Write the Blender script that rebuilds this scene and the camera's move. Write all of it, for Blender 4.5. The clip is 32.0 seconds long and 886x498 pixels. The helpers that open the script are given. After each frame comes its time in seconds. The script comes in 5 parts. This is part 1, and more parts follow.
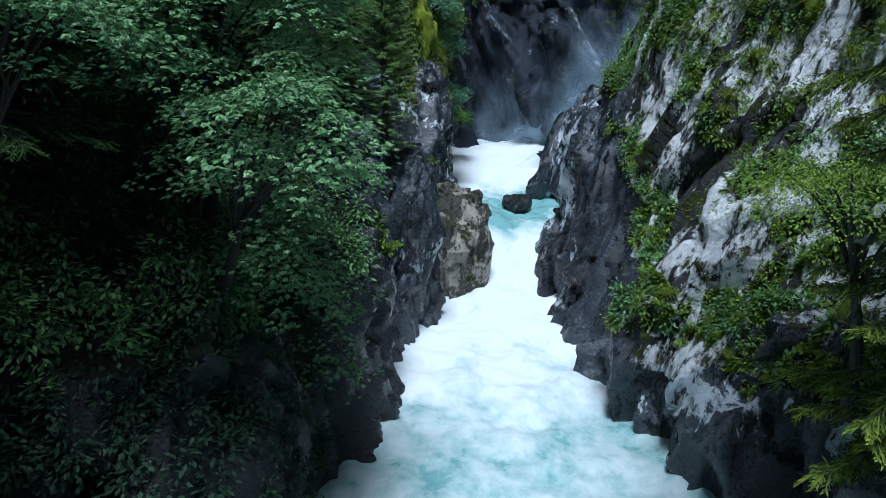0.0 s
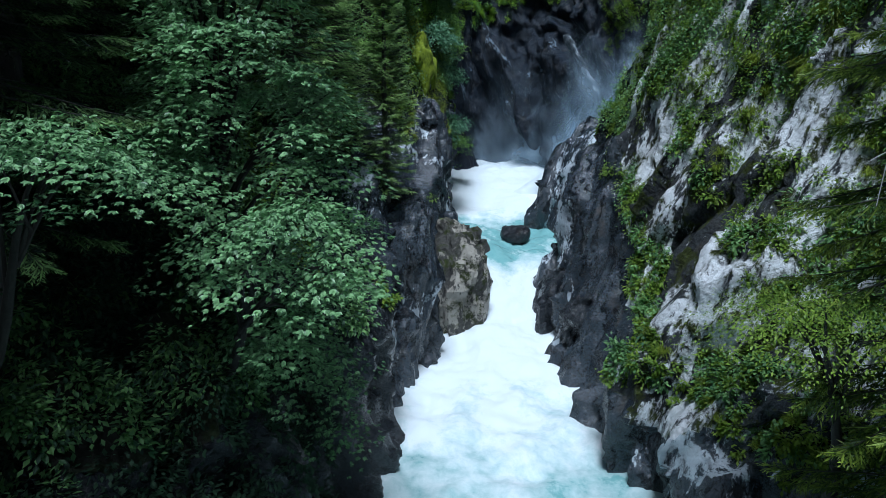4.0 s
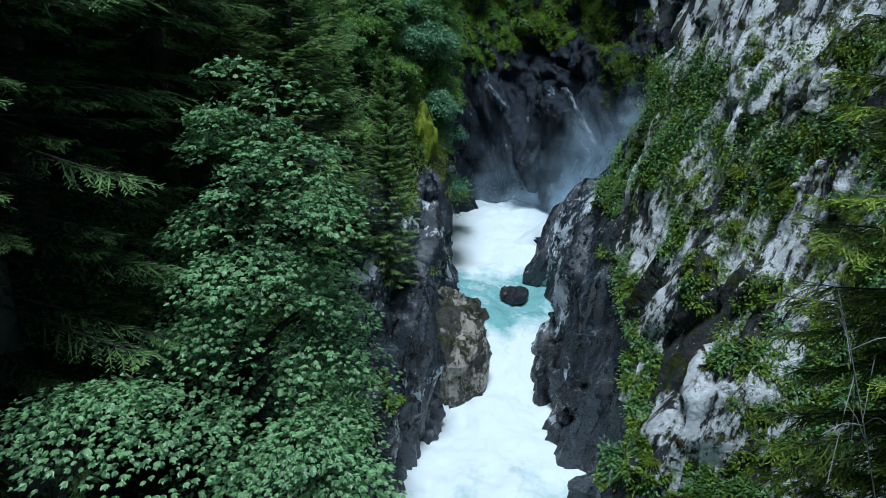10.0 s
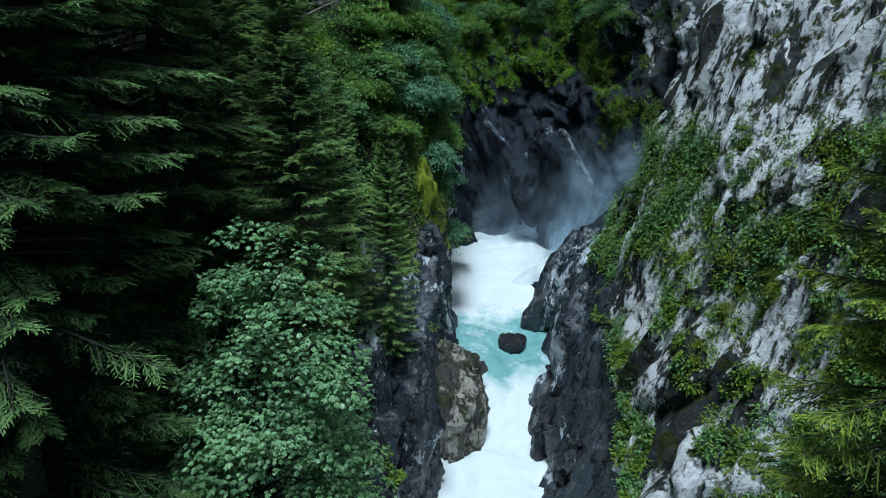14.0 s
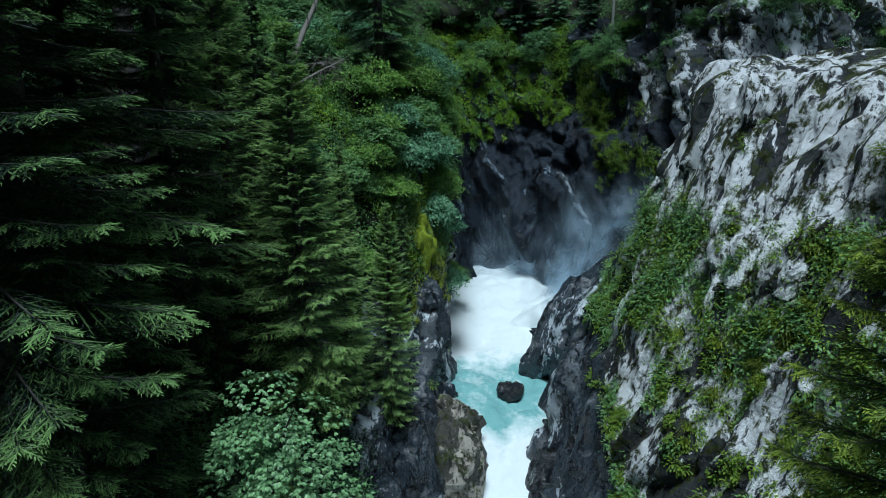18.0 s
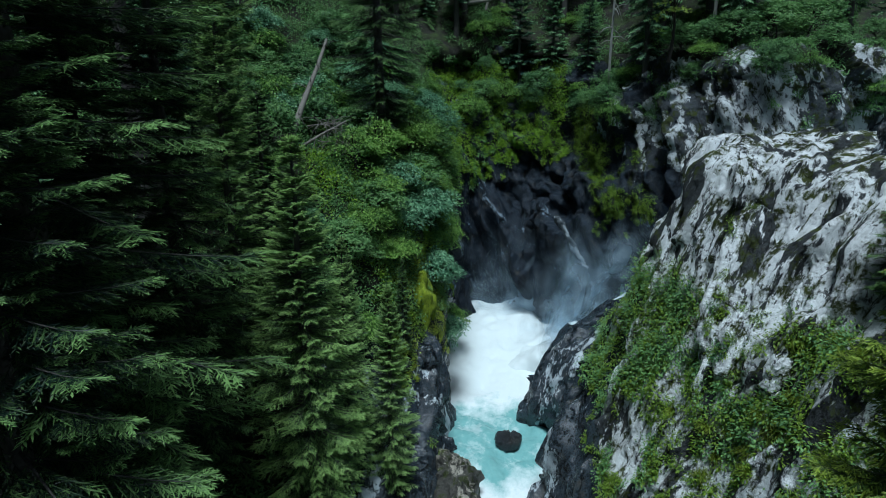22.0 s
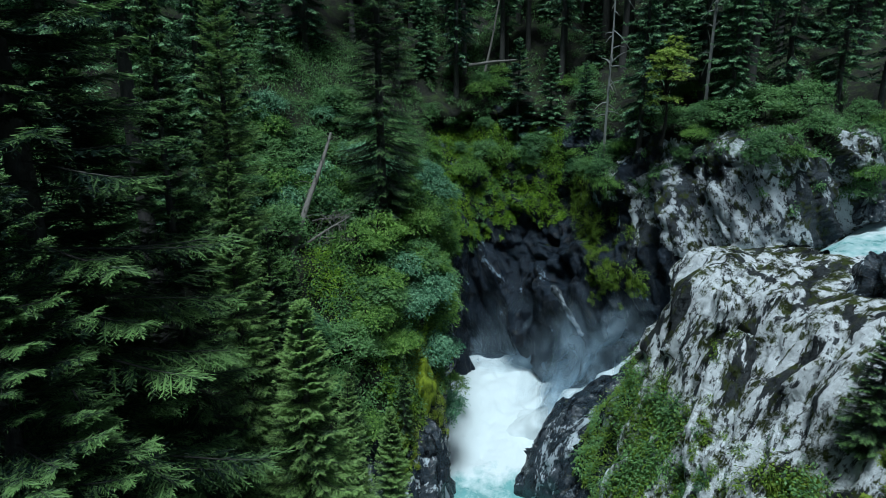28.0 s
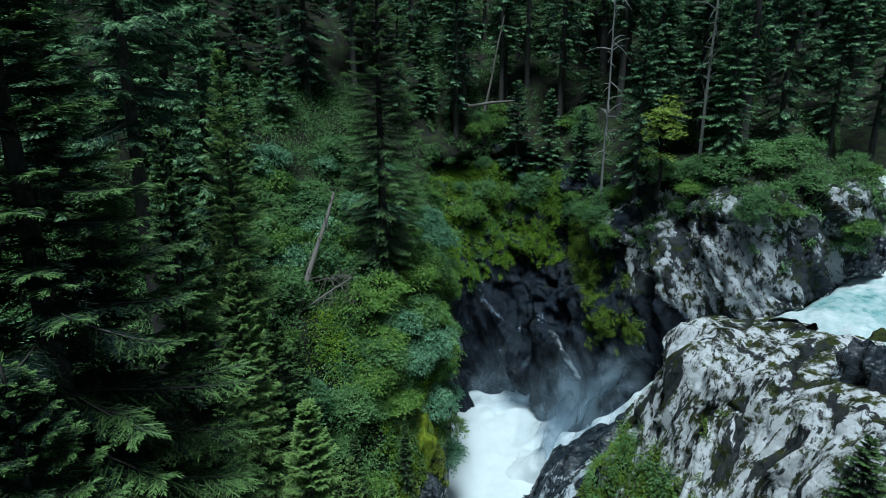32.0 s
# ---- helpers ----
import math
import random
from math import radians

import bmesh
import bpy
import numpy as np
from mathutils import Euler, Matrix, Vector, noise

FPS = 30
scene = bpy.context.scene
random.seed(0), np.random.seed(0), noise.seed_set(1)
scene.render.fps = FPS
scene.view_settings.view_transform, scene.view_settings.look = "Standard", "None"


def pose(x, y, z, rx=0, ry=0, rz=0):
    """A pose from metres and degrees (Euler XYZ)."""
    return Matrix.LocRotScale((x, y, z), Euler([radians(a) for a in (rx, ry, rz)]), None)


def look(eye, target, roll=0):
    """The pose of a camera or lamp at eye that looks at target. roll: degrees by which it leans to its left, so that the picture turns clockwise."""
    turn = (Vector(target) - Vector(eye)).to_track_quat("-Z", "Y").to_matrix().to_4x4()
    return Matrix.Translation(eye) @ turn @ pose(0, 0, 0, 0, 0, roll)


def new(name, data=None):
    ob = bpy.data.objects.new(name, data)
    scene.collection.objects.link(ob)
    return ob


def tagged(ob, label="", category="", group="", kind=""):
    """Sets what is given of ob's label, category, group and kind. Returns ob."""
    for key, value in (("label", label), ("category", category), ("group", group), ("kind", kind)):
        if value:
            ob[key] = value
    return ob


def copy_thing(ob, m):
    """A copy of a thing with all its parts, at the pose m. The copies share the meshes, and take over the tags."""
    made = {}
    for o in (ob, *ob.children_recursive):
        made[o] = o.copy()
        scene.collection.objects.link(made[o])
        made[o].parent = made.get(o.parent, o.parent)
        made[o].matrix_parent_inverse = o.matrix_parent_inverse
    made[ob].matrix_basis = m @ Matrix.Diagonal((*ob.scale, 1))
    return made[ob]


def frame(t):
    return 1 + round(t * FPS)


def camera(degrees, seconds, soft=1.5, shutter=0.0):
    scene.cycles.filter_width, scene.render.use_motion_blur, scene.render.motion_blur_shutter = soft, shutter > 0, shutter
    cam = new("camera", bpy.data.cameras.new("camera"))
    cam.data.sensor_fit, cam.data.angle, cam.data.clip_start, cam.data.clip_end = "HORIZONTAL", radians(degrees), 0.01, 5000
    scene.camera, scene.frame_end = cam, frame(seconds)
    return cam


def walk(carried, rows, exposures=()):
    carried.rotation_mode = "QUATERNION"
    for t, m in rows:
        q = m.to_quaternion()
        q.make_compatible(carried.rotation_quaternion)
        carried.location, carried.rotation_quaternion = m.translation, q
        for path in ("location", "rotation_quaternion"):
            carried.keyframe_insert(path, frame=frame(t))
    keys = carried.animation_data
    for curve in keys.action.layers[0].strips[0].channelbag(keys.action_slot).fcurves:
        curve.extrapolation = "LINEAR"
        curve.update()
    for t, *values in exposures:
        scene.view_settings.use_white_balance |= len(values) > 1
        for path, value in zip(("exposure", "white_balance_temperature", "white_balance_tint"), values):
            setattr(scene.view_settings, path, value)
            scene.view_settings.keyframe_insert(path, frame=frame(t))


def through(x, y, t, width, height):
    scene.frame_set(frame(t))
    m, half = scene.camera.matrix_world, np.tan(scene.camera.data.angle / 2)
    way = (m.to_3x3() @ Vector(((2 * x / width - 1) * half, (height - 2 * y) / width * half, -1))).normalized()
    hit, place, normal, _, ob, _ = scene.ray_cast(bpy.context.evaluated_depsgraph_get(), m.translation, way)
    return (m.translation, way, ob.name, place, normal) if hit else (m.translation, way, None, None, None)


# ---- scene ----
from mathutils.bvhtree import BVHTree

# ---------------------------------------------------------------- camera: a drone that climbs straight up
cam = camera(73.0, 32.0, soft=0.3)
METRES, EYE, TILT, LEAN, TURN = 30.0, 13.0, -14.57, 0.0, 0.0
STRETCH = 1.26
ROWS = [
    (0.0, 0.0, 0.0, 0.0, 0.0, 0.0, -0.0),
    (0.5, 0.0003, -0.0018, 0.0089, -0.01, 0.01, -0.01),
    (1.0, 0.0006, -0.0034, 0.0168, -0.01, 0.0, -0.02),
    (1.5, 0.0009, -0.0053, 0.0255, -0.01, -0.0, -0.01),
    (2.0, 0.001, -0.0069, 0.0339, -0.02, -0.01, 0.01),
    (2.5, 0.0012, -0.0088, 0.0428, -0.0, -0.03, -0.01),
    (3.0, 0.0013, -0.011, 0.0529, 0.0, -0.03, -0.0),
    (3.5, 0.0012, -0.0128, 0.0621, -0.01, -0.03, 0.0),
    (5.5, 0.0017, -0.0217, 0.1045, 0.06, -0.08, 0.06),
    (6.0, 0.0016, -0.0237, 0.1143, 0.06, -0.09, 0.06),
    (6.5, 0.0014, -0.0263, 0.1266, 0.04, -0.1, 0.05),
    (7.0, 0.0012, -0.0286, 0.1386, 0.03, -0.1, 0.05),
    (7.5, 0.0013, -0.0313, 0.1509, 0.06, -0.09, 0.05),
    (8.0, 0.001, -0.0342, 0.1651, 0.04, -0.12, 0.02),
    (8.5, 0.0011, -0.0366, 0.1769, 0.06, -0.09, 0.04),
    (9.0, 0.0007, -0.0396, 0.1919, 0.04, -0.1, 0.04),
    (9.5, 0.0007, -0.0425, 0.2054, 0.06, -0.1, 0.03),
    (10.0, 0.0002, -0.0452, 0.219, 0.02, -0.12, 0.02),
    (10.5, 0.0006, -0.0487, 0.2336, 0.06, -0.1, 0.03),
    (11.0, 0.0007, -0.0515, 0.2459, 0.05, -0.1, 0.03),
    (11.5, 0.0012, -0.0549, 0.2614, 0.06, -0.1, 0.04),
    (12.0, 0.0014, -0.0575, 0.2746, 0.05, -0.1, 0.05),
    (12.5, 0.0017, -0.0606, 0.2903, 0.05, -0.1, 0.03),
    (13.0, 0.0019, -0.0638, 0.3072, 0.05, -0.12, 0.04),
    (13.5, 0.002, -0.0666, 0.3209, 0.05, -0.11, 0.05),
    (14.0, 0.0018, -0.0699, 0.3373, 0.04, -0.12, 0.06),
    (14.5, 0.0017, -0.0725, 0.3514, 0.04, -0.16, 0.02),
    (16.5, 0.0039, -0.0859, 0.417, 0.11, -0.19, 0.09),
    (17.0, 0.004, -0.0888, 0.4315, 0.1, -0.21, 0.08),
    (17.5, 0.0042, -0.092, 0.4484, 0.09, -0.19, 0.09),
    (18.0, 0.0045, -0.0958, 0.4663, 0.11, -0.18, 0.09),
    (18.5, 0.0049, -0.0989, 0.4811, 0.12, -0.18, 0.1),
    (19.0, 0.0049, -0.1029, 0.4991, 0.11, -0.16, 0.09),
    (19.5, 0.005, -0.1063, 0.5143, 0.11, -0.16, 0.07),
    (20.0, 0.0057, -0.1099, 0.5319, 0.13, -0.16, 0.06),
    (20.5, 0.0065, -0.1135, 0.5494, 0.17, -0.14, 0.06),
    (21.0, 0.0064, -0.1168, 0.5663, 0.16, -0.17, 0.06),
    (21.5, 0.0059, -0.1209, 0.5858, 0.11, -0.18, 0.07),
    (22.0, 0.0059, -0.124, 0.6021, 0.11, -0.2, 0.04),
    (22.5, 0.005, -0.1273, 0.6211, 0.06, -0.23, 0.02),
    (23.0, 0.0059, -0.1313, 0.6398, 0.1, -0.22, 0.05),
    (23.5, 0.0047, -0.1348, 0.6574, 0.04, -0.23, 0.03),
    (24.0, 0.0043, -0.139, 0.6774, 0.03, -0.24, 0.01),
    (24.5, 0.0037, -0.1422, 0.6935, 0.01, -0.26, -0.02),
    (25.0, 0.0037, -0.1462, 0.7116, 0.01, -0.25, -0.03),
    (25.5, 0.0037, -0.1503, 0.7299, 0.01, -0.24, -0.03),
    (27.5, 0.0071, -0.1658, 0.8049, 0.15, -0.19, 0.01),
    (28.0, 0.0069, -0.1701, 0.8254, 0.14, -0.21, 0.01),
    (28.5, 0.0065, -0.174, 0.8443, 0.13, -0.22, 0.0),
    (29.0, 0.0067, -0.178, 0.8631, 0.15, -0.23, 0.01),
    (29.5, 0.006, -0.1818, 0.8831, 0.12, -0.24, 0.01),
    (30.0, 0.006, -0.1858, 0.9031, 0.12, -0.24, 0.01),
    (30.5, 0.0059, -0.19, 0.9233, 0.11, -0.25, 0.0),
    (31.0, 0.0058, -0.1939, 0.9421, 0.11, -0.26, 0.0),
    (31.5, 0.006, -0.1977, 0.96, 0.11, -0.27, 0.0),
    (32.0, 0.0065, -0.2019, 0.979, 0.12, -0.27, 0.01),
]
walk(cam, [(t, pose(0, 0, EYE, TILT, LEAN, TURN) @ pose(METRES * x, METRES * STRETCH * y, METRES * z, 90 + pitch / STRETCH, roll, yaw / STRETCH)) for t, x, y, z, yaw, pitch, roll in ROWS],
     exposures=[(0.0, 0.24, 5150, 8), (10.0, 0.10, 5200, 3), (32.0, 0.04, 5300, -3)])

# ---------------------------------------------------------------- world and light: a dull day, cool light from the open sky
world = bpy.data.worlds.new("overcast_sky")
scene.world = world
world.use_nodes = True
wn = world.node_tree.nodes
wl = world.node_tree.links
sky = wn.new("ShaderNodeTexSky")
sky.sky_type = "NISHITA"
sky.sun_disc = False
sky.sun_elevation = radians(72)
sky.sun_rotation = radians(-176)
sky.air_density, sky.dust_density, sky.ozone_density = 1.0, 4.0, 1.5
wl.new(sky.outputs[0], wn["Background"].inputs[0])
wn["Background"].inputs[1].default_value = 0.022
sun_data = bpy.data.lights.new("sun", "SUN")
sun_data.energy = 3.3
sun_data.angle = radians(18)
sun_data.color = (1.0, 0.97, 0.92)
sun = new("sun", sun_data)
sun.matrix_world = look((1, -4, 92), (3, 24, 8))

# ---------------------------------------------------------------- noise on arrays of points
U32 = np.uint32


def hashed(ix, iy, iz, seed):
    h = ix.astype(np.int64) * 374761393 + iy.astype(np.int64) * 668265263 + iz.astype(np.int64) * 2147483647 + seed * 974634777
    h = (h & 0xFFFFFFFF).astype(np.uint64)
    h = ((h ^ (h >> np.uint64(13))) * np.uint64(1274126177)) & np.uint64(0xFFFFFFFF)
    h = ((h ^ (h >> np.uint64(16))) * np.uint64(2246822519)) & np.uint64(0xFFFFFFFF)
    h = h ^ (h >> np.uint64(15))
    return h.astype(np.float64) / 4294967296.0


def value_noise(p, seed=0):
    i = np.floor(p)
    f = p - i
    f = f * f * f * (f * (f * 6 - 15) + 10)
    out = np.zeros(len(p))
    for a in (0, 1):
        for b in (0, 1):
            for c in (0, 1):
                w = (f[:, 0] if a else 1 - f[:, 0]) * (f[:, 1] if b else 1 - f[:, 1]) * (f[:, 2] if c else 1 - f[:, 2])
                out += w * hashed(i[:, 0] + a, i[:, 1] + b, i[:, 2] + c, seed)
    return out * 2 - 1


def fbm(p, size, octaves=4, seed=0, gain=0.5):
    p = np.asarray(p, float) / size
    total, amp = np.zeros(len(p)), 1.0
    for o in range(octaves):
        total += amp * value_noise(p * 2.03 ** o + 17.3 * o, seed + o)
        amp *= gain
    return total


def facets(p, size, seed=0, squash=(1, 1, 1)):
    """Blocky relief: every cell of a Voronoi pattern is a tilted plane. Also gives the distance to the cell's edge."""
    q = np.asarray(p, float) / (size * np.array(squash))
    base = np.floor(q)
    best = np.full(len(q), 9e9)
    second = np.full(len(q), 9e9)
    value = np.zeros(len(q))
    other = np.zeros(len(q))
    for a in (-1, 0, 1):
        for b in (-1, 0, 1):
            for c in (-1, 0, 1):
                cell = base + (a, b, c)
                x, y, z = cell[:, 0], cell[:, 1], cell[:, 2]
                centre = cell + np.stack([hashed(x, y, z, seed + k) for k in (1, 2, 3)], 1)
                d = q - centre
                dist = (d ** 2).sum(1)
                tilt = np.stack([hashed(x, y, z, seed + k) - 0.5 for k in (4, 5, 6)], 1)
                v = hashed(x, y, z, seed + 7) - 0.5 + 1.6 * (tilt * d).sum(1)
                near = dist < best
                other = np.where(near, value, np.where(dist < second, v, other))
                second = np.where(near, best, np.minimum(second, dist))
                value = np.where(near, v, value)
                best = np.where(near, dist, best)
    edge = np.sqrt(second) - np.sqrt(best)
    w = np.clip(edge / 0.09, 0, 1)
    w = 0.5 + 0.5 * w * w * (3 - 2 * w)
    return value * w + other * (1 - w), edge


# ---------------------------------------------------------------- mesh helpers
def raw_mesh(name, verts, faces, material, smooth=True):
    """A mesh from arrays: faces is an (n, 3) or (n, 4) array."""
    verts = np.ascontiguousarray(verts, dtype=np.float32)
    faces = np.ascontiguousarray(faces, dtype=np.int32)
    n, k = faces.shape
    me = bpy.data.meshes.new(name)
    me.vertices.add(len(verts))
    me.vertices.foreach_set("co", verts.ravel())
    me.loops.add(n * k)
    me.loops.foreach_set("vertex_index", faces.ravel())
    me.polygons.add(n)
    me.polygons.foreach_set("loop_start", np.arange(0, n * k, k, dtype=np.int32))
    me.polygons.foreach_set("use_smooth", np.full(n, smooth))
    me.update(calc_edges=True)
    me.materials.append(material)
    return me


def put(name, mesh, parent=None, label=""):
    ob = new(name, mesh)
    if parent is not None:
        ob.parent = parent
    if label:
        ob["label"] = label
    return ob


def grid_faces(nv, nu, wrap=False):
    j, i = np.meshgrid(np.arange(nv - 1), np.arange(nu if wrap else nu - 1), indexing="ij")
    k = (i + 1) % nu
    return np.stack([j * nu + i, j * nu + k, (j + 1) * nu + k, (j + 1) * nu + i], -1).reshape(-1, 4)


def spline(points, t):
    """Catmull-Rom along axis 0 of an array at the parameters t (0 to 1)."""
    p = np.asarray(points, float)
    n = len(p)
    s = np.clip(np.asarray(t) * (n - 1), 0, n - 1 - 1e-9)
    i = s.astype(int)
    f = (s - i).reshape(-1, *([1] * (p.ndim - 1)))
    g = lambda k: p[np.clip(k, 0, n - 1)]
    p0, p1, p2, p3 = g(i - 1), g(i), g(i + 1), g(i + 2)
    return 0.5 * (2 * p1 + (p2 - p0) * f + (2 * p0 - 5 * p1 + 4 * p2 - p3) * f ** 2 + (3 * p1 - p0 - 3 * p2 + p3) * f ** 3)


def loft(levels, nu, nv):
    """A smooth sheet through contour lines: levels are (height, [(x, y), ...])."""
    c = np.array([[(x, y, z) for x, y in line] for z, line in levels], float)
    rows = spline(c, np.linspace(0, 1, nv))
    return spline(rows.transpose(1, 0, 2), np.linspace(0, 1, nu)).transpose(1, 0, 2)


def sheet_normals(g):
    du, dv = np.gradient(g, axis=1), np.gradient(g, axis=0)
    n = np.cross(du, dv)
    return n / (np.linalg.norm(n, axis=2, keepdims=True) + 1e-9)


def crag_relief(p, n, big, small, seed, dip=(0.0, 0.0, 1.0)):
    """Pushes points along their normals into blocky, cracked, weathered rock, with slabs drawn out along dip."""
    dip = np.array(dip) / np.linalg.norm(dip)
    along = p @ dip
    q = p - 0.76 * along[:, None] * dip
    w1 = np.stack([fbm(p, 4.0, 3, seed + k) for k in (11, 12, 13)], 1)
    v1, e1 = facets(q + 0.8 * w1, big * 4.2, seed)
    v2, e2 = facets(q + 0.45 * w1, big * 1.7, seed + 30)
    v3, _ = facets(q, big * 0.7, seed + 50)
    d = np.clip(v1, -0.75, 0.6) * big * 1.5 + v2 * big * 0.75 + v3 * big * 0.26
    some = np.clip(0.5 + 1.2 * fbm(p, big * 3, 2, seed + 90), 0, 1)
    d -= some * (0.34 * big * np.exp(-(e1 * 18) ** 2) + 0.16 * big * np.exp(-(e2 * 14) ** 2))
    d += small * fbm(q, big * 0.5, 4, seed + 60, 0.6) + 0.3 * big * fbm(p, big * 5, 2, seed + 80)
    return p + n * d[:, None]


SOLIDS = []          # everything that trees and plants may stand on


def rock_sheet(name, levels, nu, nv, material, label, category, big, small, seed, calm=None, flip=False, dip=(0, 0, 1), other=None, where=None):
    g = loft(levels, nu, nv)
    n = sheet_normals(g) * (-1 if flip else 1)
    p, n = g.reshape(-1, 3), n.reshape(-1, 3)
    q = crag_relief(p, n, big, small, seed, dip)
    if calm is not None:
        w = calm(p)[:, None]
        q = p + (q - p) * w + n * ((1 - w[:, 0]) * 0.35 * fbm(p, 2.2, 4, seed + 5))[:, None]
    f = grid_faces(nv, nu)
    if flip:
        f = f[:, ::-1]
    me = raw_mesh(name, q, f, material)
    if other is not None:
        for extra in other:
            me.materials.append(extra)
        me.polygons.foreach_set("material_index", where(p[f].mean(1)).astype(np.int32))
    SOLIDS.append(BVHTree.FromPolygons([tuple(v) for v in q], f.tolist()))
    return tagged(put(name, me), label, category, kind="structure"), q, f


def boulder_mesh(name, radii, seed, material, nu=56, nv=34, big=0.5, square=0.75, turn=0.0, dip=(0, 0, 1), smooth=False):
    """A closed rock: a squarish ball with blocky relief; its origin is at its middle."""
    a = np.linspace(0, 2 * np.pi, nu, endpoint=False)
    b = np.linspace(-np.pi / 2, np.pi / 2, nv)
    sp = lambda v, e: np.sign(v) * np.abs(v) ** e
    bb, aa = np.meshgrid(b, a, indexing="ij")
    d = np.stack([sp(np.cos(bb), square) * sp(np.cos(aa), square), sp(np.cos(bb), square) * sp(np.sin(aa), square), sp(np.sin(bb), square)], -1).reshape(-1, 3)
    p = d * np.array(radii)
    n = d / np.array(radii)
    n /= np.linalg.norm(n, axis=1, keepdims=True) + 1e-9
    q = crag_relief(p + 31.7 * seed, n, big, big * 0.14, seed, dip) - 31.7 * seed
    ring = grid_faces(nv, nu, True)
    q[:nu] = q[:nu].mean(0)
    q[-nu:] = q[-nu:].mean(0)
    if turn:
        c, s = math.cos(radians(turn)), math.sin(radians(turn))
        q = q @ np.array([[c, s, 0], [-s, c, 0], [0, 0, 1]])
    return raw_mesh(name, q, ring, material, smooth), q, ring


def rock(name, at, radii, seed, material, label, category="rock", big=0.5, square=0.75, turn=0.0, nu=64, nv=40, group="", dip=(0, 0, 1), smooth=False):
    me, q, f = boulder_mesh(name, radii, seed, material, nu, nv, big, square, turn, dip, smooth)
    ob = put(name, me)
    ob.location = at
    w = q + np.array(at)
    SOLIDS.append(BVHTree.FromPolygons([tuple(v) for v in w], f.tolist()))
    return tagged(ob, label, category, group)


def drop(x, y, top=140.0):
    """The height of the highest solid below (x, y, top), or None."""
    best = None
    for tree in SOLIDS:
        hit = tree.ray_cast(Vector((x, y, top)), Vector((0, 0, -1)))
        if hit[0] is not None and (best is None or hit[0].z > best):
            best = hit[0].z
    return best

# ---------------------------------------------------------------- materials
def material(name, rough=0.8):
    m = bpy.data.materials.new(name)
    m.use_nodes = True
    b = m.node_tree.nodes["Principled BSDF"]
    b.inputs["Roughness"].default_value = rough
    return m, m.node_tree.nodes, m.node_tree.links, b


def coords(nodes, links, scale=(1, 1, 1), kind="Object", lean=0.0):
    tc = nodes.new("ShaderNodeTexCoord")
    mp = nodes.new("ShaderNodeMapping")
    mp.inputs["Scale"].default_value = scale
    if lean:
        turned = nodes.new("ShaderNodeVectorRotate")
        turned.rotation_type = "Y_AXIS"
        turned.inputs["Angle"].default_value = radians(lean)
        links.new(tc.outputs[kind], turned.inputs[0])
        links.new(turned.outputs[0], mp.inputs[0])
    else:
        links.new(tc.outputs[kind], mp.inputs[0])
    return mp.outputs[0]


def noise_tex(nodes, links, vec, scale, detail=6, rough=0.6, distort=0.0):
    t = nodes.new("ShaderNodeTexNoise")
    t.inputs["Scale"].default_value = scale
    t.inputs["Detail"].default_value = detail
    t.inputs["Roughness"].default_value = rough
    t.inputs["Distortion"].default_value = distort
    links.new(vec, t.inputs["Vector"])
    return t.outputs["Fac"]


def ramp(nodes, links, fac, stops):
    r = nodes.new("ShaderNodeValToRGB")
    e = r.color_ramp.elements
    while len(e) < len(stops):
        e.new(0.5)
    for k, (pos, col) in zip(e, stops):
        k.position = pos
        k.color = (*col, 1) if isinstance(col, tuple) else (col, col, col, 1)
    links.new(fac, r.inputs[0])
    return r.outputs[0]


def blend(nodes, links, fac, a, b, mode="MIX"):
    m = nodes.new("ShaderNodeMix")
    m.data_type, m.blend_type = "RGBA", mode
    for value, slot in ((fac, 0), (a, 6), (b, 7)):
        if isinstance(value, (int, float)):
            m.inputs[slot].default_value = value
        elif isinstance(value, tuple):
            m.inputs[slot].default_value = (*value, 1)
        else:
            links.new(value, m.inputs[slot])
    return m.outputs[2]


def arith(nodes, links, op, a, b):
    m = nodes.new("ShaderNodeMath")
    m.operation = op
    for k, v in enumerate((a, b)):
        if isinstance(v, (int, float)):
            m.inputs[k].default_value = v
        else:
            links.new(v, m.inputs[k])
    return m.outputs[0]


def bump(nodes, links, bsdf, height, strength, distance):
    b = nodes.new("ShaderNodeBump")
    b.inputs["Strength"].default_value = strength
    b.inputs["Distance"].default_value = distance
    links.new(height, b.inputs["Height"])
    links.new(b.outputs[0], bsdf.inputs["Normal"])


